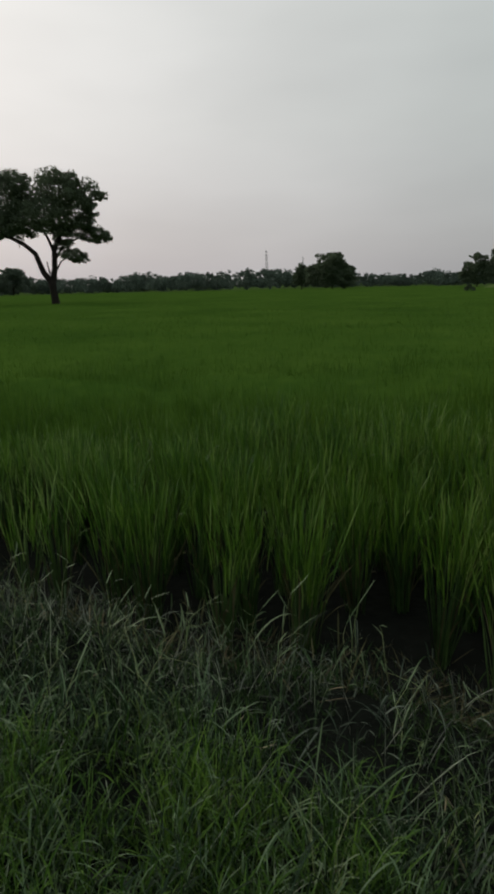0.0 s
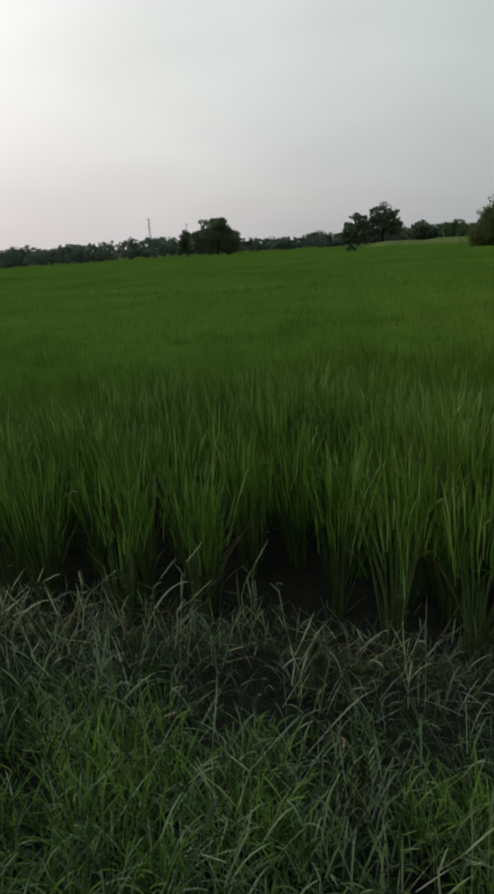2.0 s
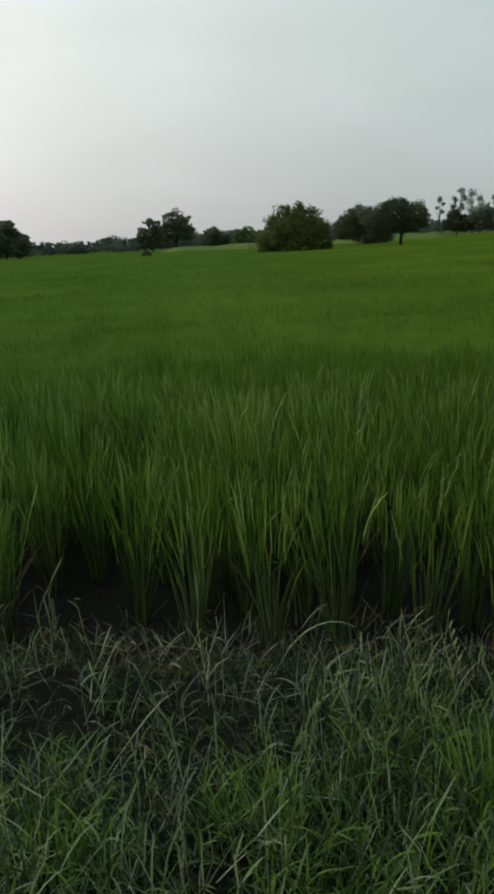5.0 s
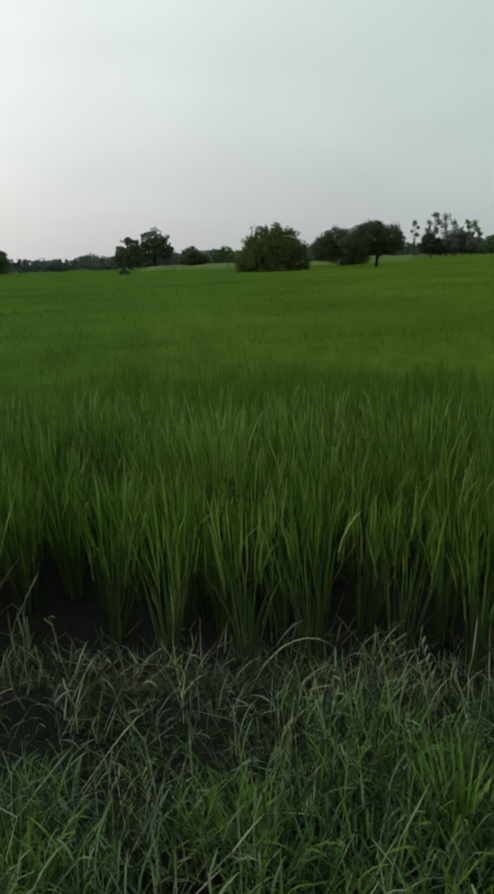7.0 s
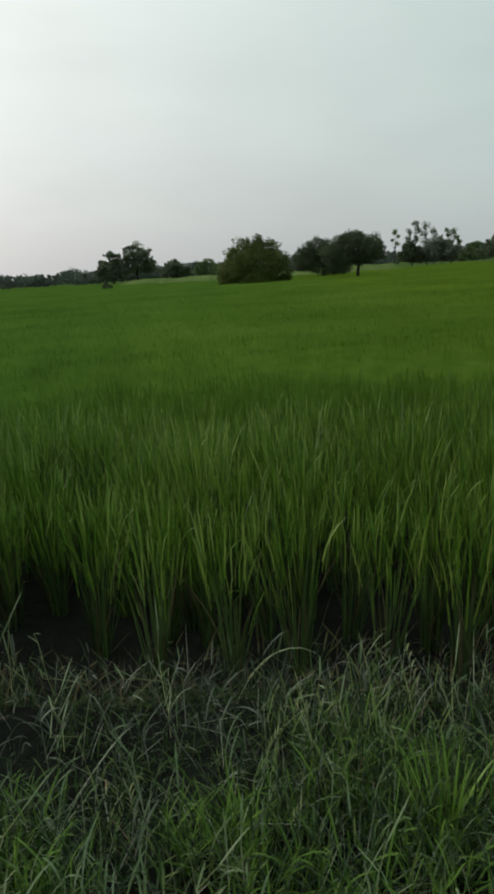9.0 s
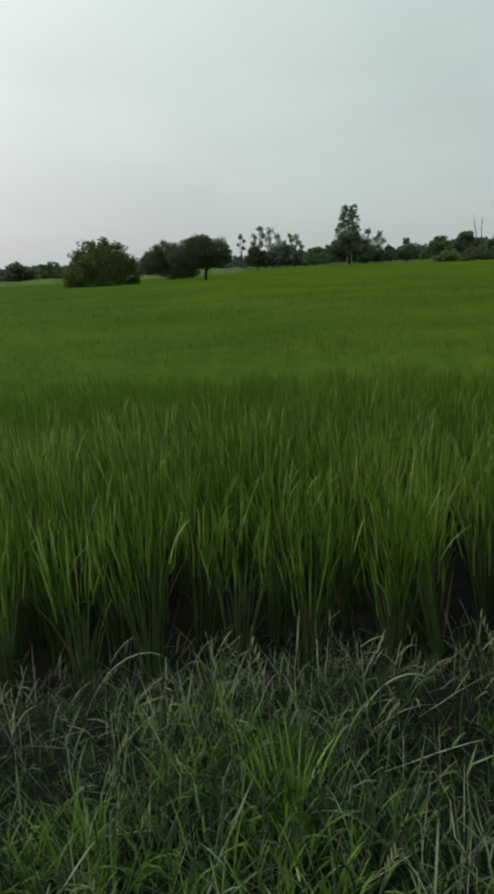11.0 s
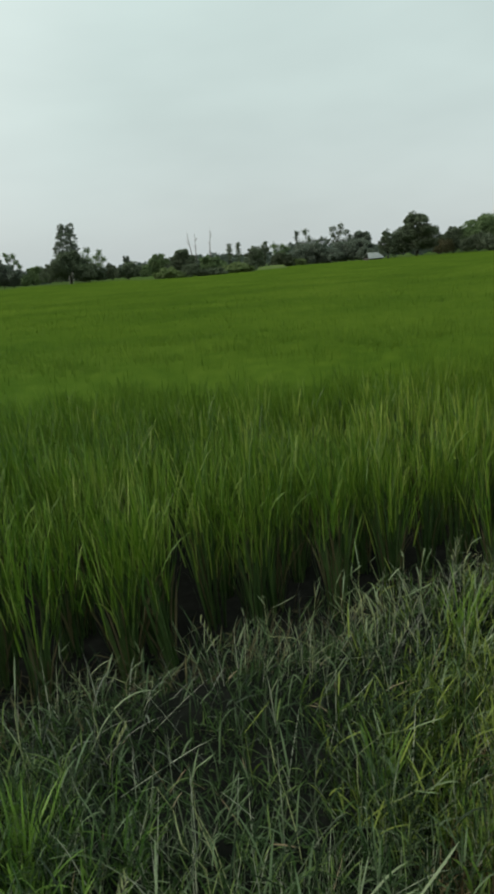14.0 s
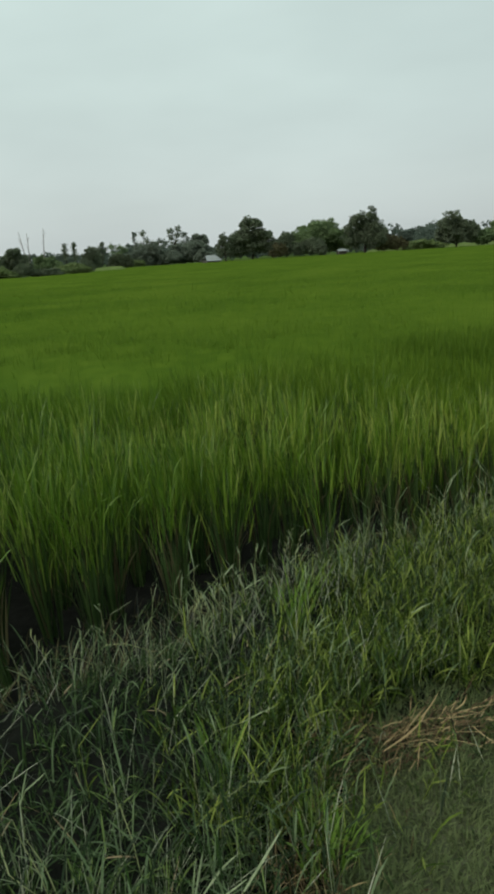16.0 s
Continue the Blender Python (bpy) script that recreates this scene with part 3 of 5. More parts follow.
    outer = np.clip((ends[None] - rr) / 1.2, 0, 1).ravel()
    z = -0.2 + (0.715 * ramp_up ** 0.6 + 0.03 * ripple(p, 2.2, 6) * ramp_up + 0.04 * ripple(p, 0.35, 8) * ramp_up) * edge_off * outer
    m, n = rr.shape
    i, k = np.meshgrid(np.arange(m - 1), np.arange(n - 1), indexing="ij")
    q = np.stack([i * n + k, (i + 1) * n + k, (i + 1) * n + k + 1, i * n + k + 1], -1).reshape(-1, 4)
    tagged(part("crop_top", mesh_from("crop_top", np.concatenate([p, z[:, None]], 1), [q], CANOPY), crop), kind="stuff")


build_rice()


# ---- bank grass ----
HOLLOWS = [(1.72, 0.45, 0.08), (1.99, 0.62, 0.08), (1.98, 0.4, 0.06), (0.42, 2.22, 0.13), (0.18, 1.84, 0.15), (2.08, 1.1, 0.15), (2.3, 1.32, 0.13), (1.92, 0.7, 0.06), (1.33, 1.87, 0.15), (1.52, 2.03, 0.12), (0.35, 2.35, 0.09), (0.62, 2.52, 0.1), (0.3, 2.08, 0.1), (0.3, 1.95, 0.08), (0.8, 1.97, 0.08), (-0.45, 1.76, 0.17), (-0.36, 1.5, 0.1), (0.42, 1.95, 0.1), (1.0, 1.15, 0.08), (1.62, 0.72, 0.08), (2.3, 1.15, 0.14), (0.75, 1.62, 0.1), (1.98, 0.52, 0.05)]


THIN = [(0.85, 1.95, 0.5, 0.5), (0.25, 1.65, 0.3, 0.6), (1.85, 1.08, 0.45, 0.3), (0.5, 2.2, 0.45, 0.36), (0.1, 2.0, 0.25, 0.6), (1.95, 0.62, 0.2, 0.3), (1.62, 1.82, 0.24, 0.4)]


def grass_patch(name, label, mat, rng, pts, length, width, lean, curl, seg=4, off_stem=0.0, stem=0.12, power=1.2):
    """Blades at points of the bank; off_stem: the share that leaves a stem above the soil."""
    m = len(pts)
    z = ground_z(pts) - 0.01
    high = rng.uniform(0, 1, m) < off_stem
    z = z + high * rng.uniform(0, stem, m)
    base = np.concatenate([pts, z[:, None]], 1)
    lean0 = np.abs(rng.normal(lean, lean * 0.6, m)) + high * rng.uniform(0, 0.7, m)
    lean1 = lean0 + np.abs(rng.normal(curl, curl * 0.6, m)) * np.where(high, 0.6, 1)
    tall = length * rng.uniform(0.45, 1.25, m) * np.where(high, 0.6, 1)
    v, f = join([blades(rng, base, tall, width * rng.uniform(0.6, 1.4, m), rng.uniform(0, 6.283, m), lean0, lean1, seg, 0.8, power)])
    return tagged(new(name, mesh_from(name, v, f, mat)), label, "grass", kind="stuff")


def bank_points(rng, n, lo, hi, clump, fade=0.0, x0=-3.2, x1=6.0, y0=-3.2, y1=5.2, hollow=True, thin=True):
    """Points on the bank, lo to hi metres short of the rice, thinned to uneven clumps."""
    p = np.stack([rng.uniform(x0, x1, n), rng.uniform(y0, y1, n)], -1)
    b = -beyond(p)
    r = np.hypot(p[:, 0], p[:, 1])
    az = np.degrees(np.arctan2(p[:, 0], p[:, 1]))
    keep = (b > lo) & (b < hi) & (r > 0.75) & (az > -32) & (az < 112)
    if fade:
        keep &= rng.uniform(0, 1, n) < (b - lo) / fade
    if clump:
        keep &= 0.5 * ripple(p, 4.2, 21) + 0.9 * ripple(p, 15.0, 22) + rng.normal(0, 0.25, n) > clump
    mown = np.hypot((p[:, 0] - MOWN[0]) / 0.58, (p[:, 1] - MOWN[1]) / 0.4) < 1
    keep &= ~mown | (rng.uniform(0, 1, n) < 0.05)
    for hx, hy, hr, share in THIN if thin else ():
        keep &= (np.hypot(p[:, 0] - hx, p[:, 1] - hy) > hr * rng.uniform(0.5, 1.2, n)) | (rng.uniform(0, 1, n) < share)
    for hx, hy, hr in HOLLOWS if hollow else ():
        keep &= np.hypot(p[:, 0] - hx, p[:, 1] - hy) > hr * rng.uniform(0.6, 1.15, n)
    return p[keep]


def leafy_shoots(name, label, leaf_mat, stem_mat, rng, pts, tall, leaf, width, lean=0.3, nodes=(3, 6), droop=0.4):
    """Grass shoots: a thin jointed stem with narrow leaves standing off it on alternate sides."""
    m = len(pts)
    high = tall * rng.uniform(0.45, 1.2, m)
    lean0 = np.abs(rng.normal(lean, lean * 0.7, m))
    head = rng.uniform(0, 6.283, m)
    foot = np.concatenate([pts, (ground_z(pts) - 0.01)[:, None]], 1)
    way = np.stack([np.sin(lean0) * np.cos(head), np.sin(lean0) * np.sin(head), np.cos(lean0)], -1)
    count = rng.integers(nodes[0], nodes[1] + 1, m)
    who = np.repeat(np.arange(m), count)
    rank = np.concatenate([np.arange(c) for c in count])
    n = len(who)
    at = np.clip((rank + 0.6 + rng.normal(0, 0.15, n)) / count[who], 0.06, 1.0)
    base = foot[who] + way[who] * (high[who] * at)[:, None]
    turn = head[who] + np.pi * rank + rng.normal(0.8, 0.7, n)
    l0 = rng.uniform(0.2, 1.0, n) * (1.2 - 0.45 * at)
    l1 = l0 + np.abs(rng.normal(droop, droop * 0.7, n))
    size = leaf * rng.uniform(0.45, 1.25, n)
    holder = thing(name, 0, 0, 0, label, "grass", kind="stuff")
    v, f = join([blades(rng, base, size, width * rng.uniform(0.65, 1.3, n), turn, l0, l1, 5, 0.7, 1.7)])
    tagged(part("leaves", mesh_from("leaves", v, f, leaf_mat), holder), kind="stuff")
    v, f = join([blades(rng, foot, high * 1.04, rng.uniform(0.0026, 0.0042, m), head, lean0, lean0 + 0.02, 2, 0.5)])
    tagged(part("stems", mesh_from("stems", v, f, stem_mat), holder), kind="stuff")
    return holder


def build_bank():
    rng = np.random.default_rng(23)
    # sparse, tangled and greyer where the bank falls off to the paddy
    p = bank_points(rng, 60000, 0.12, 0.7, 0.0)
    leafy_shoots("edge_grass", "sparse tangled grey-green grass along the rice's edge", GRASS, STEM, rng, p[:520], 0.27, 0.11, 0.0056, 0.6, (2, 4), 0.5)
    p = bank_points(rng, 160000, 0.4, 2.7, 0.12, 0.7)
    leafy_shoots("bank_grass", "tangled leafy green grass covering the field bank", GRASS, PALE_STEM, rng, p[:1950], 0.24, 0.115, 0.0058, 0.45, (3, 6), 0.6)
    p = bank_points(rng, 160000, 0.75, 2.8, 0.08)
    leafy_shoots("short_grass", "short fresh green leafy grass on the bank", LAWN, PALE_STEM, rng, p[:2000], 0.15, 0.1, 0.0056, 0.38, (3, 5), 0.6)
    p = np.concatenate([bank_points(rng, 60000, 0.08, 0.85, 0, 0.0, -1.6, 1.75, 1.0, 3.6, hollow=False, thin=False)[:210], bank_points(rng, 40000, 0.5, 1.3, 0, 0.0, -0.2, 2.2, 0.9, 2.4, hollow=False, thin=False)[:60]])
    leafy_shoots("greyed_grass", "greyish broad-leaved grass arching over the bare edge of the bank", GREY_LEAF, STEM, rng, p, 0.2, 0.14, 0.0062, 0.6, (2, 4), 0.9)
    p = np.concatenate([bank_points(rng, 40000, 0.1, 1.5, 0, 0.0, 1.5, 2.7, 0.3, 1.6, hollow=False, thin=False)[:130], bank_points(rng, 40000, 0.1, 0.9, 0, 0.0, 0.0, 1.7, 1.5, 2.7, hollow=False, thin=False)[:35]])
    leafy_shoots("sparse_grass", "sparse dark green grass shoots in the hollows of the bank", GRASS, GRASS, rng, p, 0.17, 0.12, 0.0056, 0.5, (2, 5), 0.7)
    p = bank_points(rng, 90000, -0.25, 0.3, 0, hollow=False, thin=False)
    grass_patch("mud_shoots", "low dark green shoots in the mud between the rice", UNDER, rng, p[:2600], 0.11, 0.006, 0.5, 0.7, 3)
    p = bank_points(rng, 90000, -0.02, 0.8, 0, hollow=False, thin=False)
    grass_patch("dry_grass", "grey dry grass stems tangled along the rice's edge", STEM, rng, p[:400], 0.28, 0.0031, 0.65, 0.6, 5, 0.4, 0.14)
    p = bank_points(rng, 90000, -0.25, 0.45, 0, hollow=False, thin=False)
    grass_patch("rice_litter", "dark withered rice leaves lying on the mud at the field's edge", RICE_OLD, rng, p[:2100], 0.2, 0.008, 0.9, 0.5, 4, 0.4, 0.1)
    p = bank_points(rng, 70000, 0.3, 2.4, 0)
    grass_patch("straw_litter", "thin straw-coloured dead blades among the grass", STRAW, rng, p[:420], 0.14, 0.0048, 0.9, 0.5, 3, 0.3)
    p = bank_points(rng, 120000, 0.2, 2.2, 0.03, 0.5, 1.7, 5.5, -2.5, 0.8)
    p = p[rng.uniform(0, 1, len(p)) < np.clip((0.7 - p[:, 1]) / 0.9, 0, 1)]
    leafy_shoots("lush_grass", "lush yellow-green leafy grass on the open part of the bank", LUSH, LUSH, rng, p[:2200], 0.21, 0.115, 0.0058, 0.36, (3, 6), 0.55)
    n = 28000
    a, r = rng.uniform(0, 6.283, n), np.sqrt(rng.uniform(0, 1, n))
    q = np.stack([MOWN[0] + 0.6 * r * np.cos(a), MOWN[1] + 0.46 * r * np.sin(a)], -1)
    grass_patch("trodden_grass", "flattened grey-green grass on a trodden patch", TRODDEN, rng, q, 0.05, 0.0056, 0.95, 0.45, 2)
    p = bank_points(rng, 160000, 0.12, 2.8, 0, 0.3, thin=False)
    grass_patch("undergrowth", "dark low grass shoots covering the soil of the bank", UNDER, rng, p[:24000], 0.08, 0.006, 0.5, 0.7, 3)
    p = bank_points(rng, 120000, 0.45, 2.4, 0, 0.3, 1.75, 5.5, -2.5, 0.7)
    p = p[rng.uniform(0, 1, len(p)) < np.clip((0.6 - p[:, 1]) / 0.9, 0, 1)]
    grass_patch("lush_undergrowth", "low yellow-green grass filling the open part of the bank", LUSH, rng, p[:11000], 0.095, 0.0055, 0.4, 0.7, 3)
    p = bank_points(rng, 60000, 0.4, 2.4, 0, 0.0, 1.5, 2.3, -0.25, 0.12)
    grass_patch("brown_grass", "withered golden-brown grass round the straw", STRAW_GOLD, rng, p[:620], 0.1, 0.004, 0.7, 0.6, 4)
    p = bank_points(rng, 60000, 0.15, 0.65, 0, 0.0, 1.7, 5.5, -2.5, 1.6)
    leafy_shoots("fringe_grass", "pale dry-tipped grass fringing the bank's edge", PALE_LEAVES, PALE_STEM, rng, p[:300], 0.25, 0.09, 0.0054, 0.5, (2, 5), 0.4)
    p = np.concatenate([bank_points(rng, 60000, 0.0, 0.8, 0)[:230], bank_points(rng, 60000, 0.5, 2.4, 0)[:900]])
    grass_patch("pale_stems", "thin straight pale grass stems standing over the grass", PALE_STEM, rng, p, 0.28, 0.0034, 0.5, 0.7, 6, 0.25, power=5.0)
    # the bank behind and beside the walker
    n = 5000
    az, r = rng.uniform(0, 6.283, n), 0.95 * np.sqrt(rng.uniform(0, 1, n))
    grass_patch("footworn_grass", "short trodden grass under the walker's feet", TRODDEN, rng, np.stack([r * np.sin(az), r * np.cos(az)], -1), 0.05, 0.006, 0.7, 0.6, 3)
    n = 16000
    az, r = np.radians(rng.uniform(112, 328, n)), 0.75 + 8.5 * rng.uniform(0, 1, n) ** 0.8
    p = np.stack([r * np.sin(az), r * np.cos(az)], -1)
    p = p[-beyond(p) > 0.3]
    grass_patch("meadow_grass", "rough green grass covering the wide bank", LAWN, rng, p, 0.24, 0.008, 0.35, 0.8, 3)
    p = bank_points(rng, 30000, 0.45, 2.4, 0, 0.3, 1.02, 1.6, 1.05, 1.75)[:230]
    leafy_shoots("fresh_grass", "fresh upright green grass in the middle of the bank", LAWN, PALE_STEM, rng, p, 0.22, 0.12, 0.005, 0.26, (3, 6), 0.5)
    p = np.concatenate([bank_points(rng, 30000, 0.8, 2.8, 0, 0.0, 0.6, 1.45, 0.75, 1.4)[:240], bank_points(rng, 30000, 0.9, 2.8, 0, 0.0, -0.85, 0.35, 1.2, 1.95)[:420]])
    leafy_shoots("young_grass", "bright young green grass on the near side of the bank", YOUNG, YOUNG, rng, p, 0.2, 0.13, 0.0056, 0.26, (3, 6), 0.6)
    p = np.concatenate([bank_points(rng, 30000, 0.7, 2.8, 0, 0.4, -1.3, 0.45, 0.95, 2.3)[:520], bank_points(rng, 12000, 0.6, 2.6, 0, 0.4, 0.85, 1.45, 0.9, 1.7)[:110]])
    leafy_shoots("green_sedge", "leafy blue-green grass in clumps on the bank", SEDGE, SEDGE, rng, p, 0.22, 0.13, 0.005, 0.3, (3, 6), 0.8)
    # a swathe of cut straw over brown litter
    n = 1500
    t = rng.uniform(-0.1, 1.1, n)
    q = np.stack([2.06 + 0.26 * t + rng.normal(0, 0.055, n), 0.02 - 0.47 * t + rng.normal(0, 0.055, n)], -1)
    grass_patch("brown_litter", "dull brown dead grass litter under the straw", LITTER, rng, q, 0.06, 0.005, 1.1, 0.4, 3)
    n = 190
    t = rng.beta(1.7, 1.0, n)
    q = np.stack([2.06 + 0.26 * t + rng.normal(0, 0.05, n), 0.03 - 0.47 * t + rng.normal(0, 0.05, n)], -1)
    base = np.concatenate([q, (ground_z(q) + rng.uniform(0.012, 0.05, n) + 0.05 * np.clip(t - 0.55, 0, 1))[:, None]], 1)
    lean0 = rng.uniform(1.15, 1.65, n)
    head = np.where(rng.uniform(0, 1, n) < 0.5, -1.07, 2.07) + rng.normal(0, 0.6, n)
    v, f = join([blades(rng, base, rng.uniform(0.05, 0.17, n), rng.uniform(0.003, 0.0055, n), head, lean0, lean0 + rng.normal(0.1, 0.75, n), 6, 1.0)])
    tagged(new("straw_heap", mesh_from("straw_heap", v, f, STRAW_GOLD)), "loose swathe of dry orange-brown straw on the grass", "straw", kind="stuff")


build_bank()


def tuft(name, x, y, n, tall, mat, label, spread=0.05, lean=0.18, curl=0.45, seed=1, width=0.0085):
    rng = np.random.default_rng(seed)
    a = rng.uniform(0, 6.283, n)
    r = spread * np.sqrt(rng.uniform(0, 1, n))
    base = np.stack([r * np.cos(a), r * np.sin(a), np.zeros(n)], -1)
    lean0 = np.abs(rng.normal(lean, lean * 0.5, n))
    v, q, t = blades(rng, base, tall * rng.uniform(0.5, 1.05, n), width * rng.uniform(0.7, 1.3, n), a + rng.normal(0, 0.4, n), lean0, lean0 + np.abs(rng.normal(curl, curl * 0.7, n)), 6, 0.6)
    ob = new(name)
    v, q = v.reshape(n, -1, 3), q.reshape(5, n, 4)
    for i in range(n):
        part("blade", mesh_from("blade", v[i], [q[:, 0], t[:1]], mat), ob)
    z = float(ground_z(np.array([[x, y]]))[0])
    ob.matrix_world = pose(x, y, z - 0.005)
    return tagged(ob, label, "grass tuft", "fresh tufts on the bank")


def build_tufts():
    for i, (x, y, n, tall) in enumerate(((-0.23, 1.72, 14, 0.34), (-0.1, 1.6, 18, 0.26), (-0.62, 1.62, 16, 0.2), (1.22, 1.03, 30, 0.34), (1.94, 0.33, 16, 0.24), (1.16, 0.83, 20, 0.22),
                                         (0.2, 1.42, 22, 0.2), (2.86, 0.28, 30, 0.3), (0.78, 1.25, 24, 0.24), (1.75, -0.05, 28, 0.18), (-0.75, 1.9, 18, 0.26), (1.28, 1.12, 20, 0.3), (1.31, 1.2, 12, 0.26), (-0.12, 1.77, 16, 0.3), (-0.22, 1.6, 18, 0.27), (0.02, 1.68, 12, 0.24), (1.84, 0.08, 26, 0.17), (1.7, -0.02, 22, 0.16))):
        tuft("grass_tuft", x, y, n, tall, LIME, "fresh yellow-green tuft of upright grass on the bank", seed=40 + i)


build_tufts()


def soil_clod(x, y, size, seed):
    rng = np.random.default_rng(seed)
    bm = bmesh.new()
    bmesh.ops.create_icosphere(bm, subdivisions=2, radius=size)
    for v in bm.verts:
        v.co *= 1 + 0.28 * noise.noise(v.co * (1.6 / size) + Vector((seed * 3.1, 0, 0)))
        v.co.z *= 0.65
    me = bpy.data.meshes.new("soil_clod")
    bm.to_mesh(me)
    bm.free()
    me.materials.append(CLOD)
    ob = new("soil_clod", me)
    ob.matrix_world = pose(x, y, float(ground_z(np.array([[x, y]]))[0]) + size * 0.35, 0, 0, rng.uniform(0, 360))
    tagged(ob, "small grey clod of dry soil on the bank", "soil clod", "soil clods")


for i, (x, y, r) in enumerate(((-0.42, 1.52, 0.022), (-0.36, 1.55, 0.016), (-0.33, 1.49, 0.025), (-0.45, 1.6, 0.014), (-0.28, 1.53, 0.018), (-0.39, 1.47, 0.013), (-0.5, 1.5, 0.017))):
    soil_clod(x, y, r, 600 + i)


def seed_stem(x, y, h, head, seed):
    """A thin grass stem with a nodding ear of alternate spikelets."""
    rng = np.random.default_rng(seed)
    z = float(ground_z(np.array([[x, y]]))[0])
    t = thing("seed_stem", x, y, z, "thin grass stem with a pale nodding seed head", "grass stem", "seeding grass on the bank")
    pts = [(0.10 * h * k * k / 16 * math.cos(head) * 3, 0.10 * h * k * k / 16 * math.sin(head) * 3, h * (k / 4 - 0.05 * (k / 4) ** 3)) for k in range(5)]
    stem = part("stem", tubes("stem", [(pts, [0.0016, 0.0015, 0.0013, 0.0011, 0.0007])], STEM, None, 5), t)
    for k in range(9):
        u = 0.62 + 0.38 * k / 8
        i = min(3, int(u * 4))
        f = u * 4 - i
        p = np.array(pts[i]) * (1 - f) + np.array(pts[i + 1]) * f
        a = head + (1.2 if k % 2 else -1.2)
        v, q, tr = blades(rng, p[None], np.array([0.03]), np.array([0.006]), np.array([a]), np.array([0.5]), np.array([0.9]), 3, 0.3)
        part("spikelet", mesh_from("spikelet", v, [q, tr], SEED), stem)


for i, (x, y, h) in enumerate(((0.85, 1.22, 0.2), (0.55, 1.46, 0.17), (2.93, 0.72, 0.24), (2.76, 0.71, 0.22), (3.17, 0.4, 0.3), (1.54, 1.46, 0.28), (1.61, 1.2, 0.26), (1.64, 1.08, 0.22), (1.2, 0.72, 0.18),
                                (2.2, 1.0, 0.26), (1.78, 1.1, 0.24), (2.45, 0.45, 0.26), (0.95, 1.5, 0.2), (-0.2, 2.3, 0.24), (3.3, 0.3, 0.28))):
    seed_stem(x, y, h, -0.4 + 1.9 * (i % 4), 500 + i)


def stalk_master(seed):
    """A jointed grass stalk: straight lengths with a bend and a narrow leaf at each knot."""
    rng = np.random.default_rng(seed)
    t = tagged(new("grass_stalk"), "thin pale jointed grass stalk with bent narrow leaves", "grass stalk", "jointed stalks along the rice")
    at, lean, head = Vector((0, 0, 0)), rng.uniform(0.1, 0.5), rng.uniform(0, 6.28)
    for k in range(4):
        run = rng.uniform(0.06, 0.13) * (1 - 0.12 * k)
        end = at + Vector((math.sin(lean) * math.cos(head), math.sin(lean) * math.sin(head), math.cos(lean))) * run
        stem = part("stem", tubes("stem", [([at, end], [0.0015 - 0.0002 * k, 0.0013 - 0.0002 * k])], SEED, None, 5), t)
        for side in range(1 if k else 2):
            v, q, tr = blades(rng, np.array([end]), rng.uniform(0.06, 0.14, 1), np.array([rng.uniform(0.0045, 0.0065)]), head + rng.normal(0, 1.4, 1), rng.uniform(0.3, 1.2, 1), rng.uniform(0.7, 1.7, 1), 5, 0.4, 2.0)
            part("leaf", mesh_from("leaf", v, [q, tr], PALE_LEAF), stem)
        at, lean, head = end, min(1.5, lean + rng.uniform(-0.15, 0.55)), head + rng.normal(0, 0.7)
    return t


def build_stalks():
    rng = np.random.default_rng(77)
    masters = [stalk_master(700 + k) for k in range(7)]
    p = np.concatenate([bank_points(rng, 6000, 0.05, 0.75, 0)[:130], bank_points(rng, 6000, 0.5, 1.9, 0)[:90]])
    for i, (x, y) in enumerate(p):
        spot = pose(x, y, float(ground_z(np.array([[x, y]]))[0]) - 0.004, 0, 0, rng.uniform(0, 360))
        if i < 7:
            masters[i].matrix_world = spot
        else:
            copy_thing(masters[i % 7], spot)


build_stalks()


def arched_blade(x, y, heading, length, seed):
    rng = np.random.default_rng(seed)
    z = float(ground_z(np.array([[x, y]]))[0])
    v, q, t = blades(rng, np.zeros((1, 3)), np.array([length]), np.array([0.0072]), np.array([heading]), np.array([0.45]), np.array([2.7]), 10, 0.1, 2.2)
    ob = new("arched_blade", mesh_from("arched_blade", v, [q, t], PALE_LEAF))
    ob.matrix_world = pose(x, y, z - 0.005)
    tagged(ob, "broad pale grass blade arched over and bent at its tip", "grass blade", "arched blades on the bank")


for i, (x, y, a, n) in enumerate(((1.07, 1.9, -0.47, 0.44), (0.0, 1.6, 0.1, 0.3), (-0.05, 2.55, 0.5, 0.42), (1.72, 1.25, -0.6, 0.4), (1.35, 0.75, 2.2, 0.36), (-0.6, 2.6, 0.2, 0.4), (2.5, 0.25, -1.2, 0.34))):
    arched_blade(x, y, a, n, 540 + i)


# ---- trees ----
def tree(name, az, d, limbs, blobs, size, leaf, label, seed, group="", density=1.0, spread=1.0, category="tree", z=0.0, floor=0.05):
    rng = np.random.default_rng(seed)
    x, y = polar(az, d)
    t = thing(name, x, y, z, label, category, group, turn=-az)
    if limbs:
        trunk = part("trunk", tubes("trunk", limbs[:1], BARK, rng), t)
        for limb in limbs[1:]:
            part("branch", tubes("branch", [limb], BARK, rng), trunk)
    part("crown", crown_mesh("crown", rng, blobs, size, leaf, density, spread, floor), t)
    return t


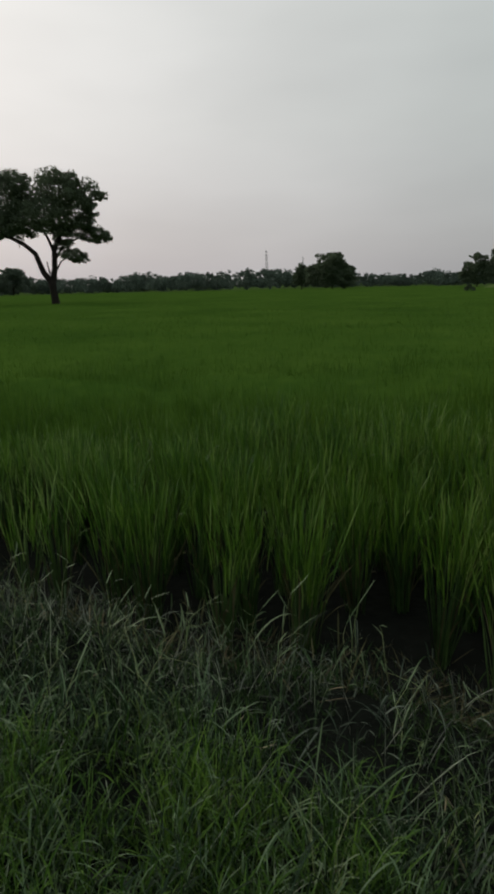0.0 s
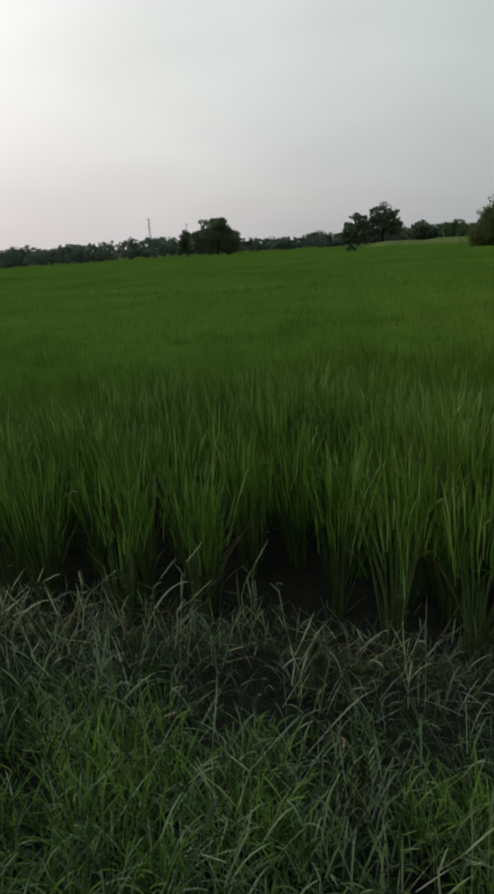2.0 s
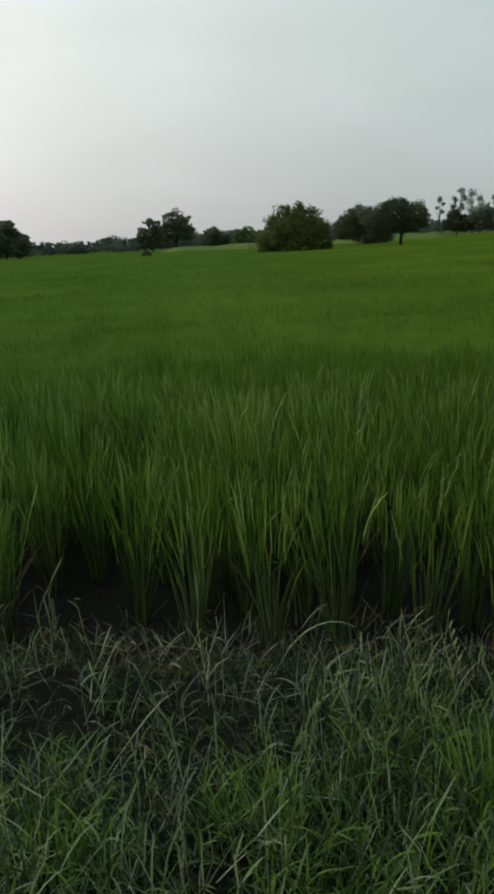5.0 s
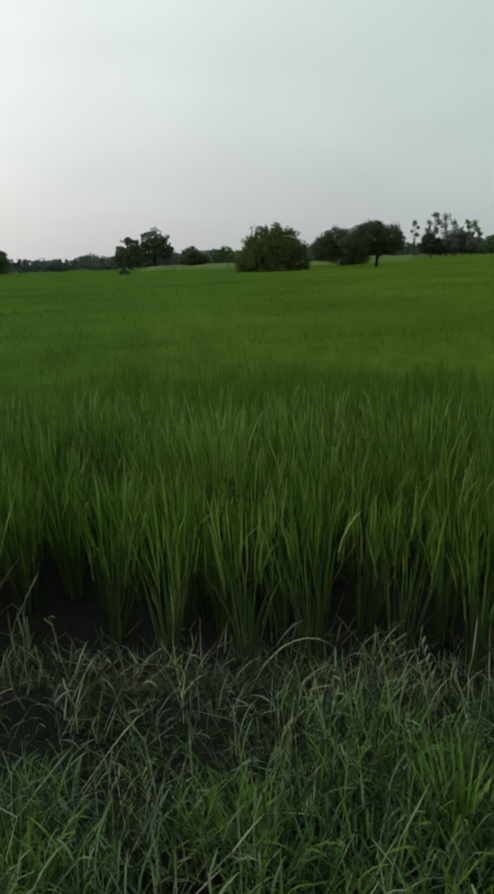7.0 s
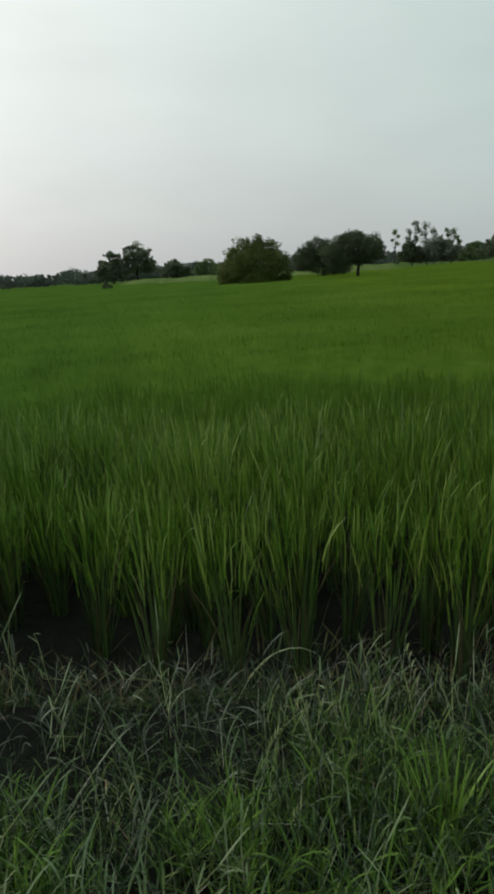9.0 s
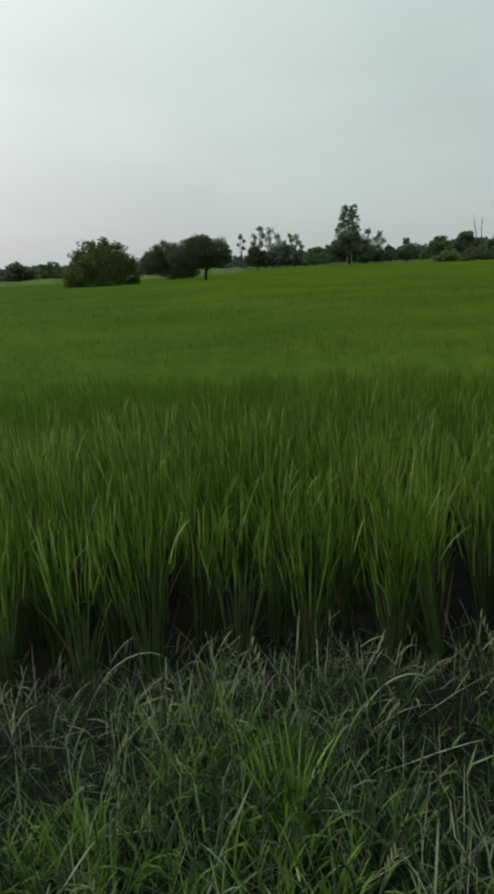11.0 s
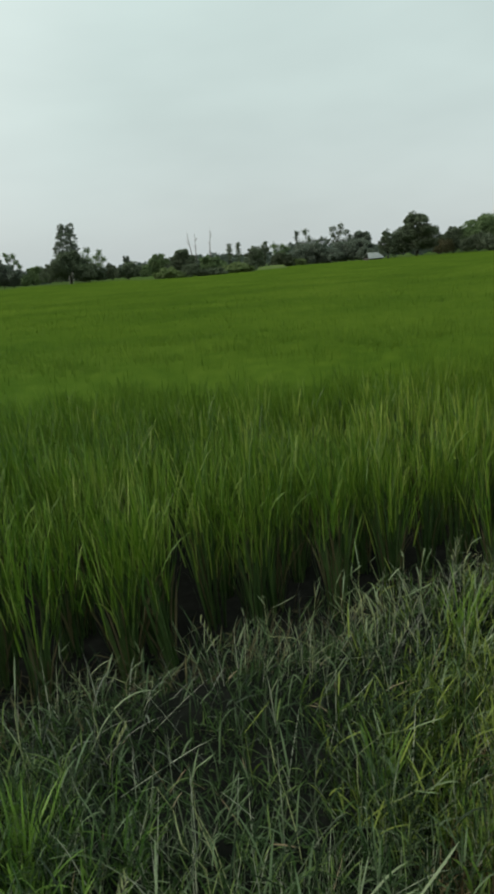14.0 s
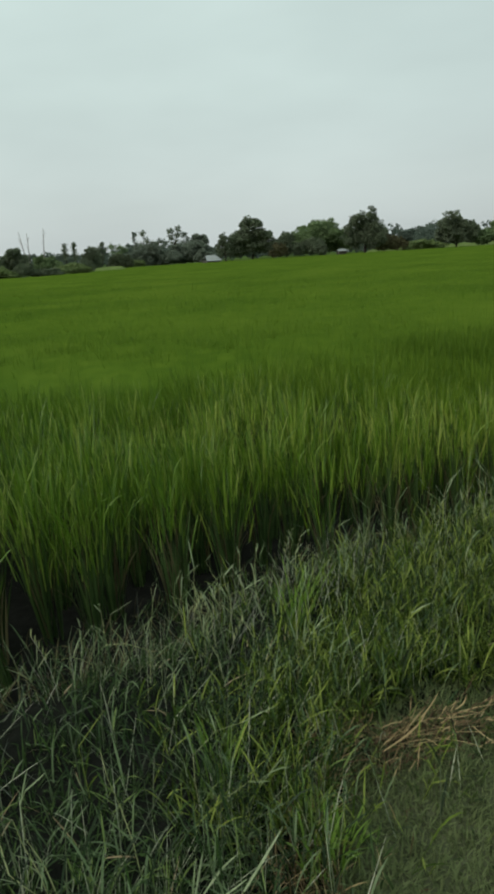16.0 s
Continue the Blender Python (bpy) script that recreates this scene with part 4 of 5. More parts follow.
def simple_tree(az0, az1, top, d, leaf, label, seed, low=0.12, size=None, group="", name="tree", density=1.0, trunk=True, z=0.3, lobes=5, category="tree", full=1.0):
    """A broad-leaved tree that spans az0 to az1 and reaches the elevation top, as seen from the bank."""
    rng = np.random.default_rng(seed)
    w = d * radians(az1 - az0)
    h = rise(top, d) - z
    c0 = h * low
    size = size or max(0.13, d * 0.0026)
    rz, ry = (h - c0) / 2, w * 0.45
    blobs = []
    for k in range(lobes):
        u = (k + 0.5) / lobes - 0.5
        rr = rng.uniform(0.7, 1.0)
        hh = (1 - (2 * u) ** 2 * 0.5) * rng.uniform(0.72, 1.03)
        blobs.append((u * w * 0.86, rng.uniform(-0.2, 0.2) * w, c0 + rz * hh * 0.98, w * 0.27 * rr * full, ry * 0.65, rz * hh * 1.0))
    blobs.append((rng.uniform(-0.1, 0.1) * w, 0, h - rz * 0.5, w * 0.3, ry * 0.6, rz * 0.6))
    for k in range(15):
        u, a = rng.uniform(-0.5, 0.5), rng.uniform(0.08, 0.18)
        top_z = c0 + 2 * rz * (1 - (2 * u) ** 2 * 0.5) * rng.uniform(0.45, 1.0)
        blobs.append((u * w, rng.uniform(-0.3, 0.3) * w, top_z, w * a, w * a, min(w, 2 * rz) * a * 0.9))
    limbs = []
    if trunk:
        limbs = [([(0, 0, -0.1), (0.02 * w, 0, h * 0.25), (0.0, 0, h * 0.55)], [h * 0.028, h * 0.022, h * 0.012]),
                 ([(0.01 * w, 0, h * 0.2), (-0.2 * w, 0.05 * w, h * 0.6)], [h * 0.016, h * 0.006]), ([(0.01 * w, 0, h * 0.25), (0.22 * w, -0.05 * w, h * 0.62)], [h * 0.016, h * 0.006])]
    return tree(name, 0.5 * (az0 + az1), d, limbs, blobs, size, leaf, label, seed, group, density, z=z, category=category)


def slender_tree(az, d, leaf, label, seed, tufts, z=0.3):
    """A thin open tree: feathery tufts, each given by bearing, height angle, half width and half height, on limbs from one bare trunk."""
    rng = np.random.default_rng(seed)
    size = max(0.16, d * 0.0014)
    spots = [(d * radians(a - az), rise(el, d) - z, d * radians(rx), d * radians(rz)) for a, el, rx, rz in tufts]
    tx, tz = max(spots, key=lambda k: k[1])[:2]
    x, y = polar(az, d)
    t = thing("slender_tree", x, y, z, label, "tree", "row of slender trees", turn=-az)
    limb = ([(0, 0, -0.3), (tx * 0.35 + rng.normal(0, 0.1), 0, tz * 0.45), (tx, 0, tz)], [tz * 0.017, tz * 0.013, tz * 0.005])
    trunk = part("trunk", tubes("trunk", [limb], BARK, rng), t)
    got = []
    for x, h, rx, rz in spots:
        if h < tz:
            part("branch", tubes("branch", [([(tx * 0.45, 0, min(h, tz) * 0.6), (x, rng.normal(0, 0.15), h)], [tz * 0.009, tz * 0.003])], BARK, rng), trunk)
        m = 22
        rx *= 1.2
        e = rng.normal(size=(m, 3))
        e *= (rng.uniform(0.1, 1, m) ** 0.5 / np.linalg.norm(e, axis=1))[:, None]
        root = np.array([x, 0, h]) + e * [rx * 0.75, rx * 0.75, rz * 0.95]
        aim = e * [0.9, 0.9, 0.3] + [0, 0, 0.55] + rng.normal(0, 0.2, (m, 3))
        n = max(18, int(0.8 * rx * rz / size ** 2))
        u = rng.uniform(-0.5, 0.6, (m, n, 1))
        p = root[:, None] + aim[:, None] * u * rng.uniform(0.5, 1.1, (m, 1, 1)) * min(rz, 1.4 * rx) + rng.normal(0, 0.16 * rx, (m, n, 3)) * (1.1 - np.abs(u))
        got.append(p.reshape(-1, 3))
    p = np.concatenate(got)
    v, f = join([leaves(rng, p[p[:, 2] > 0.05], size)])
    part("crown", mesh_from("crown", v, f, leaf, smooth=False), t)
    return t


def lone_tree():
    """The tall spreading tree that stands alone in the rice."""
    rng = np.random.default_rng(5)

    def at(cx, cy, y=0.0):
        return ((cx - 290) * 0.0152, y, 0.7 + (750 - cy) * 0.01315)

    limbs = [([(0.0, 0, -0.25), at(290, 750), at(283, 690), at(278, 630)], [0.36, 0.3, 0.28, 0.28]),
             ([at(276, 640), at(245, 590, -0.1), at(215, 490, -0.3), at(165, 440, -0.5), at(95, 400, -0.7), at(20, 320, -0.9)], [0.25, 0.2, 0.18, 0.15, 0.11, 0.06]),
             ([at(284, 640), at(296, 570, 0.1), at(302, 470, 0.2), at(330, 400, 0.4), at(380, 280, 0.6)], [0.26, 0.21, 0.18, 0.14, 0.06]),
             ([at(300, 480, 0.2), at(278, 410, 0.0), at(230, 300, -0.4)], [0.12, 0.1, 0.05]), ([at(298, 530, 0.1), at(350, 440, 0.5), at(450, 390, 0.8), at(540, 385, 0.9)], [0.11, 0.08, 0.06, 0.03]),
             ([at(300, 590, 0.1), at(330, 530, 0.2), at(385, 500, 0.3)], [0.08, 0.05, 0.03]), ([at(274, 600), at(264, 530, -0.1)], [0.07, 0.03]),
             ([at(140, 425, -0.6), at(150, 460, -0.7)], [0.04, 0.02])]
    spec = ((40, 240, 150, 130), (140, 130, 95, 75), (20, 130, 90, 70), (330, 160, 130, 100), (250, 290, 130, 95), (400, 260, 95, 110), (450, 170, 75, 60), (525, 192, 45, 28), (395, 110, 60, 45),
            (525, 390, 72, 50), (455, 380, 60, 45), (400, 500, 60, 40), (440, 515, 22, 28), (360, 400, 60, 35), (130, 385, 60, 28), (-80, 290, 120, 105), (-170, 330, 80, 70), (-60, 160, 100, 75),
            (200, 210, 90, 90), (350, 490, 30, 28), (445, 325, 65, 48), (340, 350, 80, 50), (345, 440, 45, 35), (480, 250, 55, 50), (40, 365, 95, 48), (190, 360, 75, 40), (110, 330, 80, 60))
    blobs = []
    for cx, cy, rx, rz in spec:
        x, _, z = at(cx, cy)
        rx, rz = rx * 1.04, rz * 1.0
        blobs.append((x, rng.uniform(-0.8, 0.8), z, rx * 0.0147, max(0.5, rx * 0.0147 * 1.05), rz * 0.0147))
    tree("lone_tree", -14.72, 54, limbs, blobs, 0.17, LEAF_LONE, "tall dark spreading tree with forked trunk alone in the rice", 5, density=0.85, z=-0.1)


lone_tree()


def build_trees():
    S = simple_tree
    # beside the far tree line ahead
    S(5.35, 8.75, 2.32, 120, LEAF_DARK, "dark round-crowned tree before the far tree line", 61, full=1.25, low=0.08, lobes=6)
    S(4.0, 5.3, 1.6, 125, LEAF_DARK, "small dark tree beside the round tree", 62)
    S(16.95, 19.2, 1.95, 110, LEAF_DARK, "dark bushy tree behind the rice field", 63, low=0.12, density=0.9, full=1.2)
    S(18.5, 21.35, 2.45, 112, LEAF_DARK, "thin-leaved spreading tree with sky showing through its crown", 64, low=0.2, density=0.55, lobes=6)
    S(17.2, 17.98, -0.33, 70, LEAF_DARK, "small dark shrub standing in the rice", 65, trunk=False, name="shrub", z=0.25, lobes=3, category="shrub", size=0.14)
    S(21.9, 24.1, 1.0, 122, LEAF_DARK, "low round dark tree beyond the levee", 66, lobes=4)
    S(24.4, 26.4, 1.05, 126, LEAF_MID, "sparse low tree beyond the levee", 67, density=0.5)
    # the big bush in the rice
    b = [(0.1, 0, 1.5, 2.3, 2.3, 1.6), (-1.7, 0.2, 1.15, 1.1, 1.5, 1.2), (1.65, 0.2, 1.45, 1.1, 1.5, 1.5), (-0.5, 0, 2.3, 1.5, 1.6, 1.15), (0.9, 0.1, 2.6, 1.25, 1.3, 0.95), (-2.1, -0.2, 0.8, 0.75, 1.0, 0.85), (2.15, 0, 0.9, 0.7, 1.0, 0.95),
         (-0.55, -0.3, 3.2, 0.5, 0.5, 0.5), (0.45, 0.2, 3.25, 0.5, 0.5, 0.45), (1.3, 0.1, 3.1, 0.45, 0.5, 0.4), (-1.3, -0.8, 2.2, 0.55, 0.5, 0.5), (0.2, -1.6, 1.9, 0.8, 0.5, 0.6), (1.5, -1.2, 1.8, 0.7, 0.5, 0.6), (-1.3, -1.5, 1.2, 0.7, 0.5, 0.6)]
    b = [(x * 1.03, y, z * 1.04, rx * 1.05, ry, rz * 1.05) for x, y, z, rx, ry, rz in b]
    tree("bush", 29.22, 54.5, [], b, 0.13, LEAF_BUSH, "large dense rounded green bush standing in the rice", 71, density=0.6, category="bush", z=0.15)
    # two spreading trees
    h = [([(0, 0, -0.4), (0.05, 0, 0.9), (0.2, 0, 1.6), (0.1, 0, 2.6)], [0.13, 0.11, 0.1, 0.05]), ([(0.15, 0, 1.3), (-0.8, 0.1, 2.3)], [0.09, 0.04]), ([(0.2, 0, 1.5), (1.0, -0.1, 2.3)], [0.08, 0.03])]
    b = [(-1.2, 0, 2.1, 1.0, 1.2, 0.85), (-0.3, 0, 2.75, 1.1, 1.3, 0.85), (0.7, 0, 2.5, 1.0, 1.2, 0.85), (1.25, 0, 1.95, 0.55, 0.8, 0.6), (-0.6, 0.2, 1.75, 1.3, 1.2, 0.5), (0.4, 0.1, 1.8, 1.1, 1.0, 0.5), (-0.7, 0, 3.2, 0.35, 0.4, 0.3), (0.15, 0, 3.35, 0.3, 0.4, 0.25), (1.25, 0, 2.75, 0.35, 0.4, 0.14)]
    b = [(x * 1.22, y, z * 1.02, rx * 1.33, ry * 1.15, rz * 1.18) for x, y, z, rx, ry, rz in b]
    tree("spreading_tree", 37.4, 55, h, b, 0.12, LEAF_DEEP, "dark umbrella-shaped tree on a short trunk in the rice", 72, density=0.95, z=0.1)
    h = [([(0, 0, -0.3), (0.1, 0, 1.2), (0, 0, 2.4)], [0.2, 0.16, 0.07])]
    b = [(-1.3, 0, 1.9, 0.95, 1.1, 1.05), (-0.4, 0, 2.2, 1.0, 1.2, 1.3), (0.6, 0, 2.1, 0.95, 1.2, 1.25), (1.4, 0, 1.6, 0.8, 1.0, 1.2), (0.3, 0, 1.1, 1.5, 1.1, 0.8), (-1.6, 0, 1.2, 0.6, 0.8, 0.5)]
    b = [(x * 1.22, y, z * 1.1, rx * 1.35, ry * 1.15, rz * 1.18) for x, y, z, rx, ry, rz in b]
    tree("spreading_tree", 34.7, 68, h, b, 0.13, LEAF_DEEP, "dark dense tree with leaves hanging low beside the umbrella-shaped one", 73, density=1.1, z=0.15)
    # slender trees
    thin = "thin open tree with tufted top in a row behind the rice"
    slender_tree(40.1, 138, LEAF_MID, thin, 780, ((40.2, 2.12, 0.26, 0.2), (40.45, 1.75, 0.16, 0.12), (40.0, 1.5, 0.14, 0.1), (40.35, 1.2, 0.2, 0.14)))
    slender_tree(41.45, 140, LEAF_DEEP, "dark slender tree with leafy tufts up a bare trunk", 781, ((41.75, 2.55, 0.28, 0.26), (41.95, 2.1, 0.2, 0.3), (41.3, 1.95, 0.24, 0.28), (41.15, 1.5, 0.24, 0.25), (41.8, 1.5, 0.22, 0.3), (41.0, 1.05, 0.3, 0.3)))
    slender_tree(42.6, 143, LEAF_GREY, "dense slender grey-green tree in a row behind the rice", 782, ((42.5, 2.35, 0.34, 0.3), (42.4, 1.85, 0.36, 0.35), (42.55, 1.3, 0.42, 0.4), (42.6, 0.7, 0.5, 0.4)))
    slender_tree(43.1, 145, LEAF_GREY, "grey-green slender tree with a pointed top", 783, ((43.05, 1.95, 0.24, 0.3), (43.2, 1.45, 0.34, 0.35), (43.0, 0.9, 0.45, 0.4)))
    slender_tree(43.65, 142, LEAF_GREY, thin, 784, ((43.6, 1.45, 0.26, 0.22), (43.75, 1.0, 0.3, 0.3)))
    slender_tree(44.4, 140, LEAF_MID, "thin forked tree with open tufted crown behind the rice", 785, ((44.05, 1.95, 0.2, 0.18), (44.2, 1.6, 0.22, 0.2), (44.55, 1.85, 0.28, 0.22), (44.75, 1.45, 0.26, 0.25), (44.35, 1.15, 0.26, 0.25), (44.95, 1.1, 0.2, 0.2)))
    S(40.5, 42.3, 1.25, 136, LEAF_DEEP, "dark bush at the foot of the slender trees", 90, trunk=False, name="bush", category="bush", full=1.2)
    S(42.0, 45.3, 1.25, 137, LEAF_GREY, "grey-green thicket at the foot of the slender trees", 91, trunk=False, name="bush", category="bush", lobes=7)
    S(45.0, 47.0, 0.95, 134, LEAF_MID, "low green bush behind the rice", 92, trunk=False, name="bush", category="bush")
    # the tall tree over its thicket
    S(46.9, 50.3, 1.95, 114, LEAF_DARK, "round dark thicket below the tall tree", 93, full=1.3, trunk=False, name="thicket", category="bush", lobes=6)
    b = [(-1.1, 0, 4.7, 0.8, 0.8, 0.8), (0.9, 0, 4.6, 0.85, 0.8, 0.8), (-1.0, 0, 6.0, 0.75, 0.8, 0.9), (0.75, 0, 6.1, 0.95, 0.9, 0.9), (-0.75, 0, 7.4, 0.75, 0.8, 1.0), (0.75, 0, 7.5, 0.95, 0.8, 1.0), (-0.6, 0, 8.5, 0.6, 0.6, 0.75), (0.8, 0, 8.7, 0.65, 0.6, 0.75), (0, 0, 4.0, 0.9, 0.8, 0.9), (-0.1, 0, 5.3, 0.5, 0.5, 0.7), (0.05, 0, 6.8, 0.4, 0.4, 0.6), (1.5, 0, 5.6, 0.5, 0.5, 0.5), (-1.7, 0, 5.4, 0.45, 0.5, 0.5)]
    h = [([(0, 0, -0.2), (0.05, 0, 3.0), (0.0, 0, 4.5)], [0.2, 0.15, 0.1]), ([(0, 0, 3.4), (-0.7, 0, 5.5), (-0.7, 0, 8.4)], [0.1, 0.07, 0.03]), ([(0, 0, 3.8), (0.7, 0, 5.6), (0.8, 0, 8.6)], [0.1, 0.07, 0.03])]
    tree("tall_tree", 48.65, 116, h, b, 0.3, LEAF_GREY, "tall thin-crowned tree rising over a dark thicket", 94, density=0.85, spread=1.6, z=0.3)
    slender_tree(50.1, 116, LEAF_MID, "narrow dark tree beside the thicket", 95, ((50.1, 1.9, 0.3, 0.25), (49.85, 1.45, 0.4, 0.35), (50.3, 1.2, 0.4, 0.4), (50.0, 0.7, 0.5, 0.4)))
    slender_tree(51.0, 118, LEAF_MID, "narrow open tree beside the thicket", 96, ((51.05, 1.7, 0.26, 0.25), (50.8, 1.35, 0.3, 0.25), (51.3, 1.2, 0.3, 0.25), (51.0, 0.75, 0.45, 0.4)))
    S(49.3, 51.2, 0.75, 117, LEAF_DARK, "low dark bush under the narrow trees", 89, trunk=False, name="bush", category="bush")
    S(51.1, 52.3, 0.75, 122, LEAF_DARK, "low dark bush behind the rice", 97, trunk=False, name="bush", category="bush")
    S(52.3, 54.6, 0.85, 120, LEAF_DARK, "broad low dark bush behind the rice", 98, trunk=False, name="bush", category="bush", lobes=6)
    S(52.7, 53.4, 1.45, 124, LEAF_GREY, "small pointed tree behind a low bush", 99, lobes=3)
    # hedge
    S(54.3, 57.0, 1.05, 92, LEAF_MID, "green overgrown hedge bush behind the rice", 100, trunk=False, name="bush", category="bush", lobes=6)
    S(56.2, 58.5, 1.5, 90, LEAF_DARK, "tall dark hedge bush behind the rice", 101, trunk=False, name="bush", category="bush")
    S(55.2, 57.4, 0.12, 84, LEAF_BRIGHT, "light green low bush before the hedge", 102, trunk=False, name="bush", category="bush", lobes=6)
    S(57.2, 59.0, 0.3, 84, LEAF_DARK, "dark low bush before the hedge", 103, trunk=False, name="bush", category="bush", lobes=4)
    S(58.2, 60.9, 0.75, 94, LEAF_MID, "dull green shrub behind the rice", 104, trunk=False, name="shrub", category="shrub")
    S(58.9, 60.9, -0.15, 85, LEAF_DARK, "low dark shrub at the rice's far edge", 106, trunk=False, name="shrub", category="shrub", lobes=4)
    S(60.2, 63.0, 0.1, 90, LEAF_BRIGHT, "light green low shrub behind the rice", 105, trunk=False, name="shrub", category="shrub", lobes=6)
    S(62.0, 63.3, 0.3, 98, LEAF_DARK, "small dark shrub behind the light green one", 107, trunk=False, name="shrub", category="shrub", lobes=4)
    slender_tree(61.12, 160, LEAF_DARK, "short columnar tree standing over the shrubs", 110, ((61.12, 1.4, 0.2, 0.2), (61.08, 1.05, 0.24, 0.3), (61.14, 0.6, 0.26, 0.35)))
    slender_tree(61.8, 160, LEAF_DARK, "short columnar tree standing over the shrubs", 111, ((61.82, 1.45, 0.2, 0.2), (61.78, 1.05, 0.22, 0.3), (61.8, 0.6, 0.28, 0.35)))
    S(62.2, 63.7, 1.32, 150, LEAF_DARK, "dark dome-shaped tree in the row", 112, lobes=4, low=0.0, full=1.25)
    slender_tree(63.8, 160, LEAF_DARK, "open bushy tree in the row beyond the rice", 113, ((63.95, 1.4, 0.2, 0.16), (63.7, 1.1, 0.32, 0.25), (64.1, 1.0, 0.3, 0.25), (63.8, 0.5, 0.5, 0.4)))
    slender_tree(64.9, 160, LEAF_MID, "open bushy tree in the row beyond the rice", 114, ((64.6, 1.15, 0.3, 0.2), (65.1, 1.12, 0.3, 0.2), (65.6, 0.95, 0.3, 0.2), (65.0, 0.6, 0.7, 0.4)))
    S(64.25, 66.15, 0.62, 128, LEAF_DEEP, "round dark bush at the rice's far edge", 120, trunk=False, name="bush", category="bush", full=1.2, low=0.0)
    S(66.0, 67.2, 0.05, 130, LEAF_BRIGHT, "small pale shrub at the rice's far edge", 121, trunk=False, name="shrub", category="shrub", lobes=3)
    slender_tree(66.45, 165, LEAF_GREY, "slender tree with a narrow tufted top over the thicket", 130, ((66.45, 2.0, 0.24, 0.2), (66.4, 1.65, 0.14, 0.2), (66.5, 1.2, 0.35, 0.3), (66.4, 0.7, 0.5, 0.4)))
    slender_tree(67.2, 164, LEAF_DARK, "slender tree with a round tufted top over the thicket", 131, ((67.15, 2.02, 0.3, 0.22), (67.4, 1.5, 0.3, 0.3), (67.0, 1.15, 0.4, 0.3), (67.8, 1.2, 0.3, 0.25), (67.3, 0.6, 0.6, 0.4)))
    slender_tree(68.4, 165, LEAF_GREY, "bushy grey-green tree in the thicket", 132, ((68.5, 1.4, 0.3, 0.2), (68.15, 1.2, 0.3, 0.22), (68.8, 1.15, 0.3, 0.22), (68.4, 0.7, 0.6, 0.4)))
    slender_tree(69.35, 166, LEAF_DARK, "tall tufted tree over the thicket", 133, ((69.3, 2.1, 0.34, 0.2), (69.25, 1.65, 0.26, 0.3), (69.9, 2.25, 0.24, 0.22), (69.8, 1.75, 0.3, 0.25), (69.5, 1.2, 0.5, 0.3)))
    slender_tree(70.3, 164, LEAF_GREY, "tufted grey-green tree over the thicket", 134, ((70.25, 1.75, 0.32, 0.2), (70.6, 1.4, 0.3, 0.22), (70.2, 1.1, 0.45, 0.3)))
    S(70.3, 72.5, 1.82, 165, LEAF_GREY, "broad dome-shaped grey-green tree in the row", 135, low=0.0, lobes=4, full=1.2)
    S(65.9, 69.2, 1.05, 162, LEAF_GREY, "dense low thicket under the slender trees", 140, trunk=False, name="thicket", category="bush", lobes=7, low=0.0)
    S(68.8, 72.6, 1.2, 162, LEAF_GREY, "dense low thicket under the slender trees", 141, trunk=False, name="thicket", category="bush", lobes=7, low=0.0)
    # farmyard trees
    S(72.8, 74.1, 1.75, 128, LEAF_DARK, "narrow dark tree by the farm shed", 142, lobes=4)
    S(74.0, 77.25, 2.6, 130, LEAF_DARK, "broad dark tree by the farm shed", 143, full=1.25, low=0.14, lobes=6)
    S(77.0, 78.4, 0.8, 128, LEAF_RED, "russet-leaved shrub between two trees", 144, trunk=False, name="shrub", category="shrub")
    S(77.3, 79.3, 1.5, 134, LEAF_DARK, "dark tree behind a russet shrub", 145)
    S(78.7, 83.2, 2.2, 136, LEAF_MID, "wide round-topped green tree by the farmyard", 146, full=1.25, lobes=8)
    S(79.0, 81.5, 0.9, 130, LEAF_DARK, "dark green shrub under the wide tree", 147, trunk=False, name="shrub", category="shrub")
    S(83.0, 85.75, 2.88, 130, LEAF_DARK, "tall dense green tree by the farmyard", 148, full=1.25, lobes=6)
    S(85.2, 87.5, 0.8, 132, LEAF_RED, "dry brownish shrub by the farmyard", 149, trunk=False, name="shrub", category="shrub")
    S(87.3, 90.2, 0.25, 135, LEAF_BRIGHT, "low light green mound of weeds", 150, trunk=False, name="shrub", category="shrub", lobes=7)
    S(89.8, 92.6, 2.1, 136, LEAF_DARK, "leafy tree at the far side of the field", 151, lobes=6)
    S(92.5, 96.5, 1.3, 140, LEAF_MID, "wide leafy tree at the far side of the field", 152, lobes=7)
    S(96.5, 100.5, 1.7, 140, LEAF_MID, "wide leafy tree at the far side of the field", 153, lobes=7)
    S(-19.3, -16.3, 1.5, 190, LEAF_GREY, "hazy tree rising over the far tree line", 154)


build_trees()


